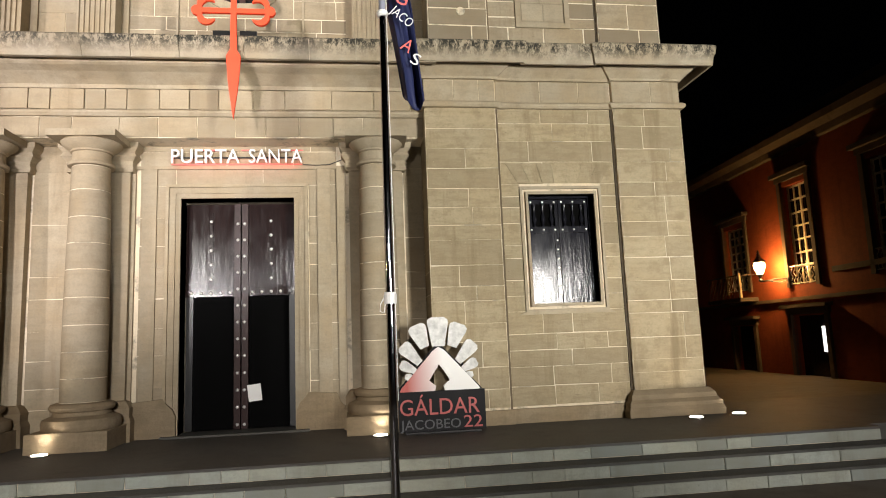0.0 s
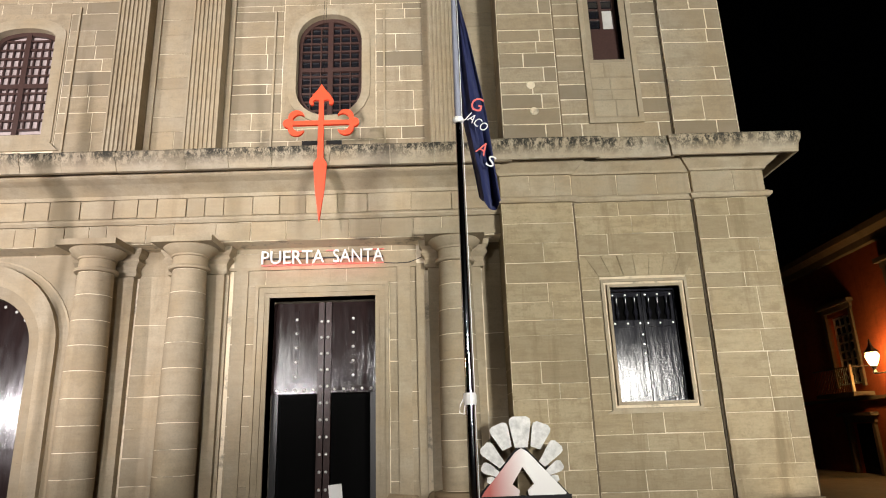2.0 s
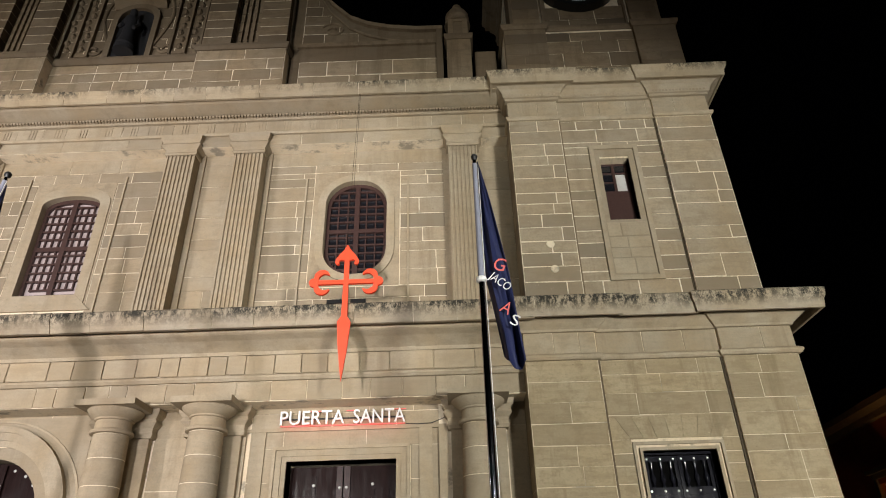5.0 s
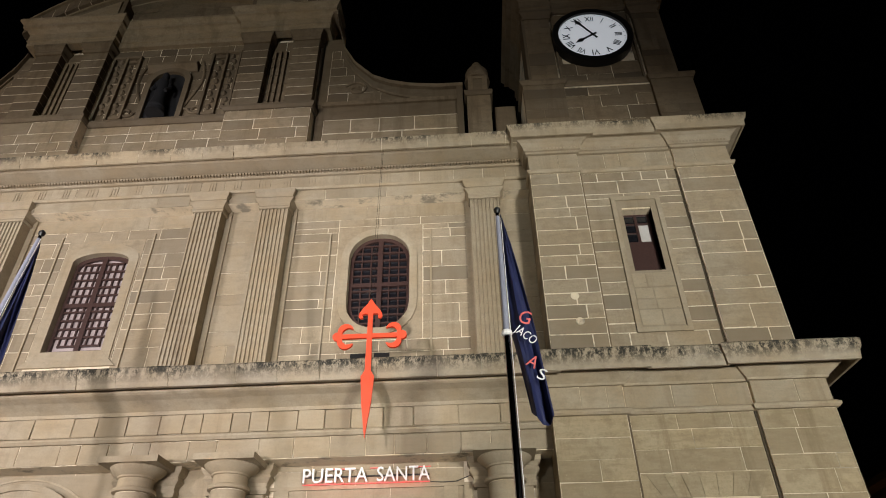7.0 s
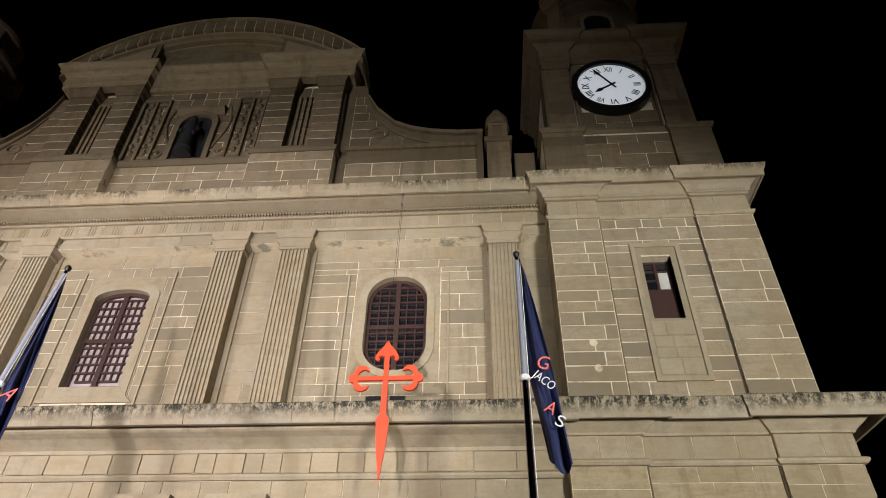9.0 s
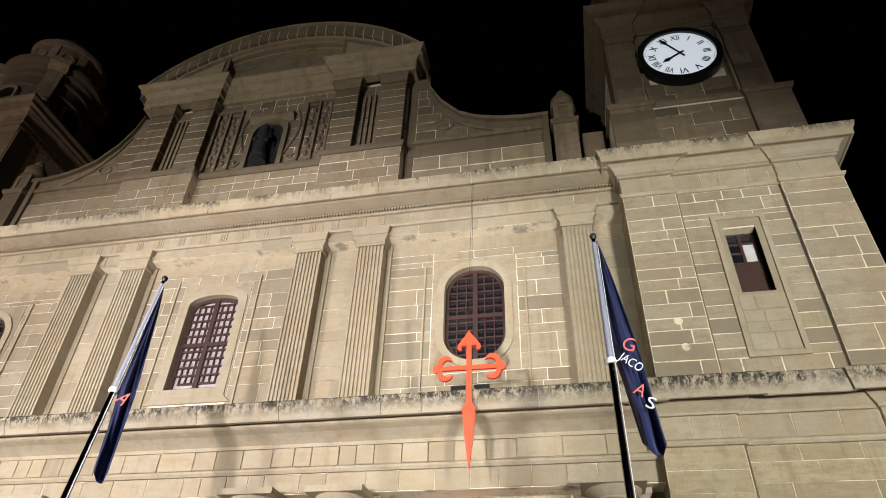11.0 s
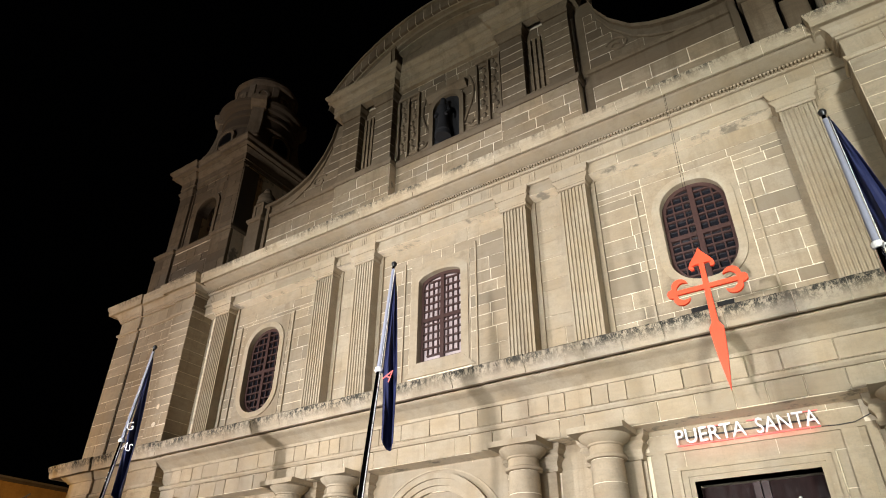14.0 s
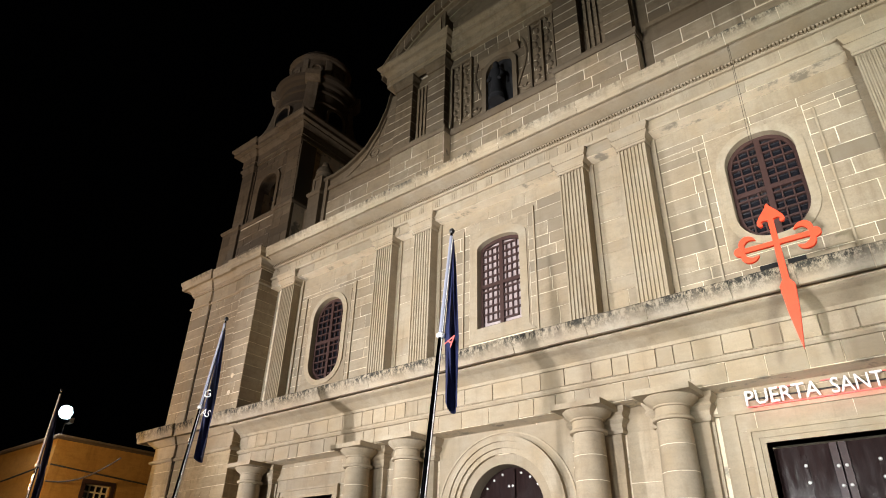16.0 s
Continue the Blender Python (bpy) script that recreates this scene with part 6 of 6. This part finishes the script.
for y0, y1, z0, z1 in (WIN_A, WIN_B, WIN_C):
    w = part("window", bx(B(), 0.30, 0.32, y0, y1, z0, z1), M_DARKPANE, house, "tall cream sash window")
    bm = B()
    for a, b, c, d in ((y0 - 0.22, y0, z0 - 0.1, z1 + 0.2), (y1, y1 + 0.22, z0 - 0.1, z1 + 0.2)):
        bx(bm, -0.10, 0.1, a, b, c, d)
    bx(bm, -0.12, 0.1, y0 - 0.3, y1 + 0.3, z1 + 0.2, z1 + 0.42)
    bx(bm, -0.28, 0.1, y0 - 0.42, y1 + 0.42, z1 + 0.42, z1 + 0.6)
    part("surround", bm, M_TRIM, w, "stone window surround with a hood")
    bm = B()
    n = 6
    for i in range(n + 1):
        z = z0 + 0.75 + (z1 - z0 - 0.8) * i / n
        bx(bm, 0.22, 0.29, y0, y1, z - 0.035, z + 0.035)
    for i in range(5):
        y = y0 + 0.04 + (y1 - y0 - 0.08) * i / 4
        bx(bm, 0.225, 0.285, y - (0.06 if i in (0, 2, 4) else 0.025), y + (0.06 if i in (0, 2, 4) else 0.025), z0, z1)
    part("sash", bm, M_CREAM, w, "cream painted glazing bars")
    bm = B()
    for i in range(9):
        y = y0 + 0.1 + (y1 - y0 - 0.2) * i / 8
        pts = [(-0.02, y + 0.06 * math.sin(k * 1.05), z0 + 0.06 + 0.7 * k / 12) for k in range(13)]
        tube(bm, pts, 0.018, 5)
    bx(bm, -0.04, 0.0, y0, y1, z0 + 0.74, z0 + 0.78)
    bx(bm, -0.04, 0.0, y0, y1, z0 + 0.02, z0 + 0.06)
    part("grille", bm, M_CREAM, w, "curled ironwork guard")
for y0, y1, z0, z1 in (DOOR_A, DOOR_B):
    d = part("door", bx(B(), 0.25, 0.32, y0, y1, z0, z1), M_DOOR, house, "dark wooden street door")
    bm = B()
    bx(bm, -0.12, 0.12, y0 - 0.22, y0, -0.3, z1 + 0.05)
    bx(bm, -0.12, 0.12, y1, y1 + 0.22, -0.3, z1 + 0.05)
    bx(bm, -0.13, 0.12, y0 - 0.3, y1 + 0.3, z1 + 0.05, z1 + 0.32)
    bx(bm, -0.32, 0.12, y0 - 0.45, y1 + 0.45, z1 + 0.32, z1 + 0.46)
    part("surround", bm, M_TRIM, d, "stone door surround with a flat hood")
part("lit_panel", bx(B(), 0.16, 0.24, DOOR_A[0] + 0.1, DOOR_A[0] + 0.62, 1.0, 2.0), M_SCREEN, house, "bright lit panel in the doorway")
balcony = part("balcony", bx(B(), -0.85, 0, 2.7, 5.8, 3.22, 3.39), M_TRIM, house, "small iron balcony on a stone slab")
bar = mesh_of("bar", tube(B(), [(-0.8, 0, 3.39), (-0.8, 0, 4.42)], 0.014, 5), M_TRIM)
for i in range(22):
    o = new("bar", bar)
    o.parent, o.location = balcony, (0, 2.75 + 3.0 * i / 21, 0)
bm = B()
bx(bm, -0.83, -0.77, 2.7, 5.8, 4.40, 4.45)
bx(bm, -0.83, 0, 2.7, 2.75, 4.40, 4.45)
part("railing", bm, M_TRIM, balcony, "thin balcony handrail")
part("corner_post", bx(B(), -0.84, -0.74, 2.69, 2.79, 3.39, 4.52), M_CREAM, balcony)
part("wall_pipe", bx(B(), -0.1, 0, -9, -2.6, 4.0, 4.2), M_TRIM, house)

# lantern on a bracket
ln = thing("wall_lantern", "glowing orange street lantern on an iron wall bracket", "lantern", at=(0, 0, 0))
LP = Vector((19.3, 13.6, 3.98))
ln.location = LP
part("glass", lathe(B(), ((0.13, -0.28), (0.24, -0.05), (0.27, 0.12), (0.20, 0.22)), 6), M_LANTERN, ln, "glowing lantern glass")
part("cap", lathe(B(), ((0.30, 0.22), (0.26, 0.28), (0.12, 0.42), (0.07, 0.55), (0.02, 0.75)), 6), M_BLACK, ln)
part("foot", lathe(B(), ((0.04, -0.62), (0.10, -0.55), (0.05, -0.45), (0.14, -0.30)), 8), M_BLACK, ln)
bm = tube(B(), [(0, 0, -0.60), (0.3, -0.5, -0.56), (0.85, -1.35, -0.56)], 0.03, 6)
tube(bm, [(0.15, -0.3, -0.60), (0.4, -0.7, -0.72), (0.6, -1.0, -0.62), (0.84, -1.35, -1.0)], 0.025, 6)
part("bracket", bm, M_BLACK, ln, "scrolled iron bracket")
lamp("POINT", "lantern_light", pose(LP.x + 0.16, LP.y - 0.40, LP.z - 0.05), 460, (1.0, 0.56, 0.18), 0.15)

# ---- yellow house beyond the west end ----
YX, YY, YZ = -28.0, -1.23, 7.45  # its near corner and the top of its walls
yh = thing("yellow_house", "yellow rendered corner house with a dark flat roof edge", "house", at=(YX, YY, 0))
WIN_Y = (1.62, 2.72, 4.75, 5.92)  # along the side wall from the corner, and its height
side_wall = walled(B(), 0, 14, -0.76, YZ, 0, 0.4, [WIN_Y])
side_wall.transform(Matrix.Rotation(math.pi / 2, 4, "Z"))
part("wall", side_wall, M_YELLOW, yh, "lit yellow side wall")
part("wall", bx(B(), -14, -0.402, 0.0, 0.4, -0.76, YZ), M_YELLOW, yh, "shaded yellow front wall")
roof = part("roof", bx(B(), -14.2, 0.14, -0.14, 14.2, YZ, YZ + 0.10), M_TRIM, yh, "dark flat roof edge")
part("parapet", bx(B(), -14, 0.04, -0.04, 14, YZ + 0.102, YZ + 0.2), M_DULL, roof)
# Small black slab put in for the unlit room.
part("black_room_backing", bx(B(), -0.9, -0.7, 0.5, 5, 3.5, 7), M_BLACK, yh)
y0, y1, z0, z1 = WIN_Y
w = part("window", bx(B(), -0.25, -0.23, y0, y1, z0, z1), M_DARKPANE, yh, "small dark window with white glazing bars")
frame_bm = B()
for ya, yb, za, zb in ((y0 - 0.16, y0, z0 - 0.16, z1 + 0.16), (y1, y1 + 0.16, z0 - 0.16, z1 + 0.16), (y0, y1, z1, z1 + 0.16), (y0, y1, z0 - 0.16, z0)):
    bx(frame_bm, -0.05, 0.05, ya, yb, za, zb)
part("window_frame", frame_bm, M_FRAMEWOOD, w, "brown wooden window frame")
for i in range(5):
    y = y0 + 0.03 + (y1 - y0 - 0.06) * i / 4
    part("glazing_bar", bx(B(), -0.22, -0.17, y - 0.03, y + 0.03, z0, z1), M_CREAM, w)
for i in range(5):
    z = z0 + 0.03 + (z1 - z0 - 0.06) * i / 4
    part("glazing_bar", bx(B(), -0.215, -0.165, y0, y1, z - 0.03, z + 0.03), M_CREAM, w)
oh = thing("orange_house", "dark orange rendered house at the plaza's west end", "house", at=(0, 0, 0))
part("wall", bx(B(), -60, -42.2, -0.6, 12, -0.76, 7.0), M_ORANGE, oh)
part("roof_edge", bx(B(), -60, -42.1, -0.8, 12.2, 7.0, 7.3), M_TRIM, oh)
cab = [(YX + 0.06, YY + 0.0 + 0.62 * k, 6.42 - 0.03 * k) for k in range(9)]
solid("wall_cable", tube(B(), cab, 0.035, 6), M_ROPE, "dark cable clipped along a yellow house wall", "cable")
cab = [(YX - 0.1 - 8.0 * k / 8, YY - 0.06, 6.42 - 0.06 * k) for k in range(9)]
solid("wall_cable", tube(B(), cab, 0.035, 6), M_ROPE, "dark cable clipped along a yellow house front", "cable")
cab = [(YX + 0.1 + 2.6 * k / 10, YY - 0.02 + 1.6 * k / 10, 5.75 - 0.35 * math.sin(math.pi * k / 10) + 0.09 * k) for k in range(11)]
solid("overhead_cable", tube(B(), cab, 0.03, 6), M_ROPE, "dark sagging cable from house to church", "cable")
fl = thing("roof_floodlight", "cold white floodlight on a roof bracket, switched on", "floodlight", at=(YX - 0.1, YY + 0.1, YZ + 0.2))
part("arm", tube(B(), [(0.1, 0, 0), (0.06, 0, 0.35), (0.2, 0, 0.62), (0.3, -0.05, 0.70)], 0.03, 6), M_STEEL, fl, "bent metal bracket")
part("housing", soften(bx(B(), 0.20, 0.62, -0.06, 0.12, 0.42, 0.62), 0.03), M_STEEL, fl, "grey lamp housing")
part("lens", lathe(B(), ((0.05, -0.27), (0.20, -0.20), (0.27, 0.0), (0.20, 0.20), (0.05, 0.27)), 16), M_COLD, fl, "cold white glowing lens", True).matrix_local = pose(0.08, -0.1, 0.92)
lamp("POINT", "roof_floodlight_light", pose(YX + 0.1, YY - 0.6, YZ + 1.2), 260, (0.8, 0.9, 1.0), 0.2)
# Unseen orange fill lamp, added to brighten the yellow house and west bay.
lamp("POINT", "west_house_fill", pose(-23.5, -6.5, 5.2), 1300, (1.0, 0.60, 0.24), 0.3)
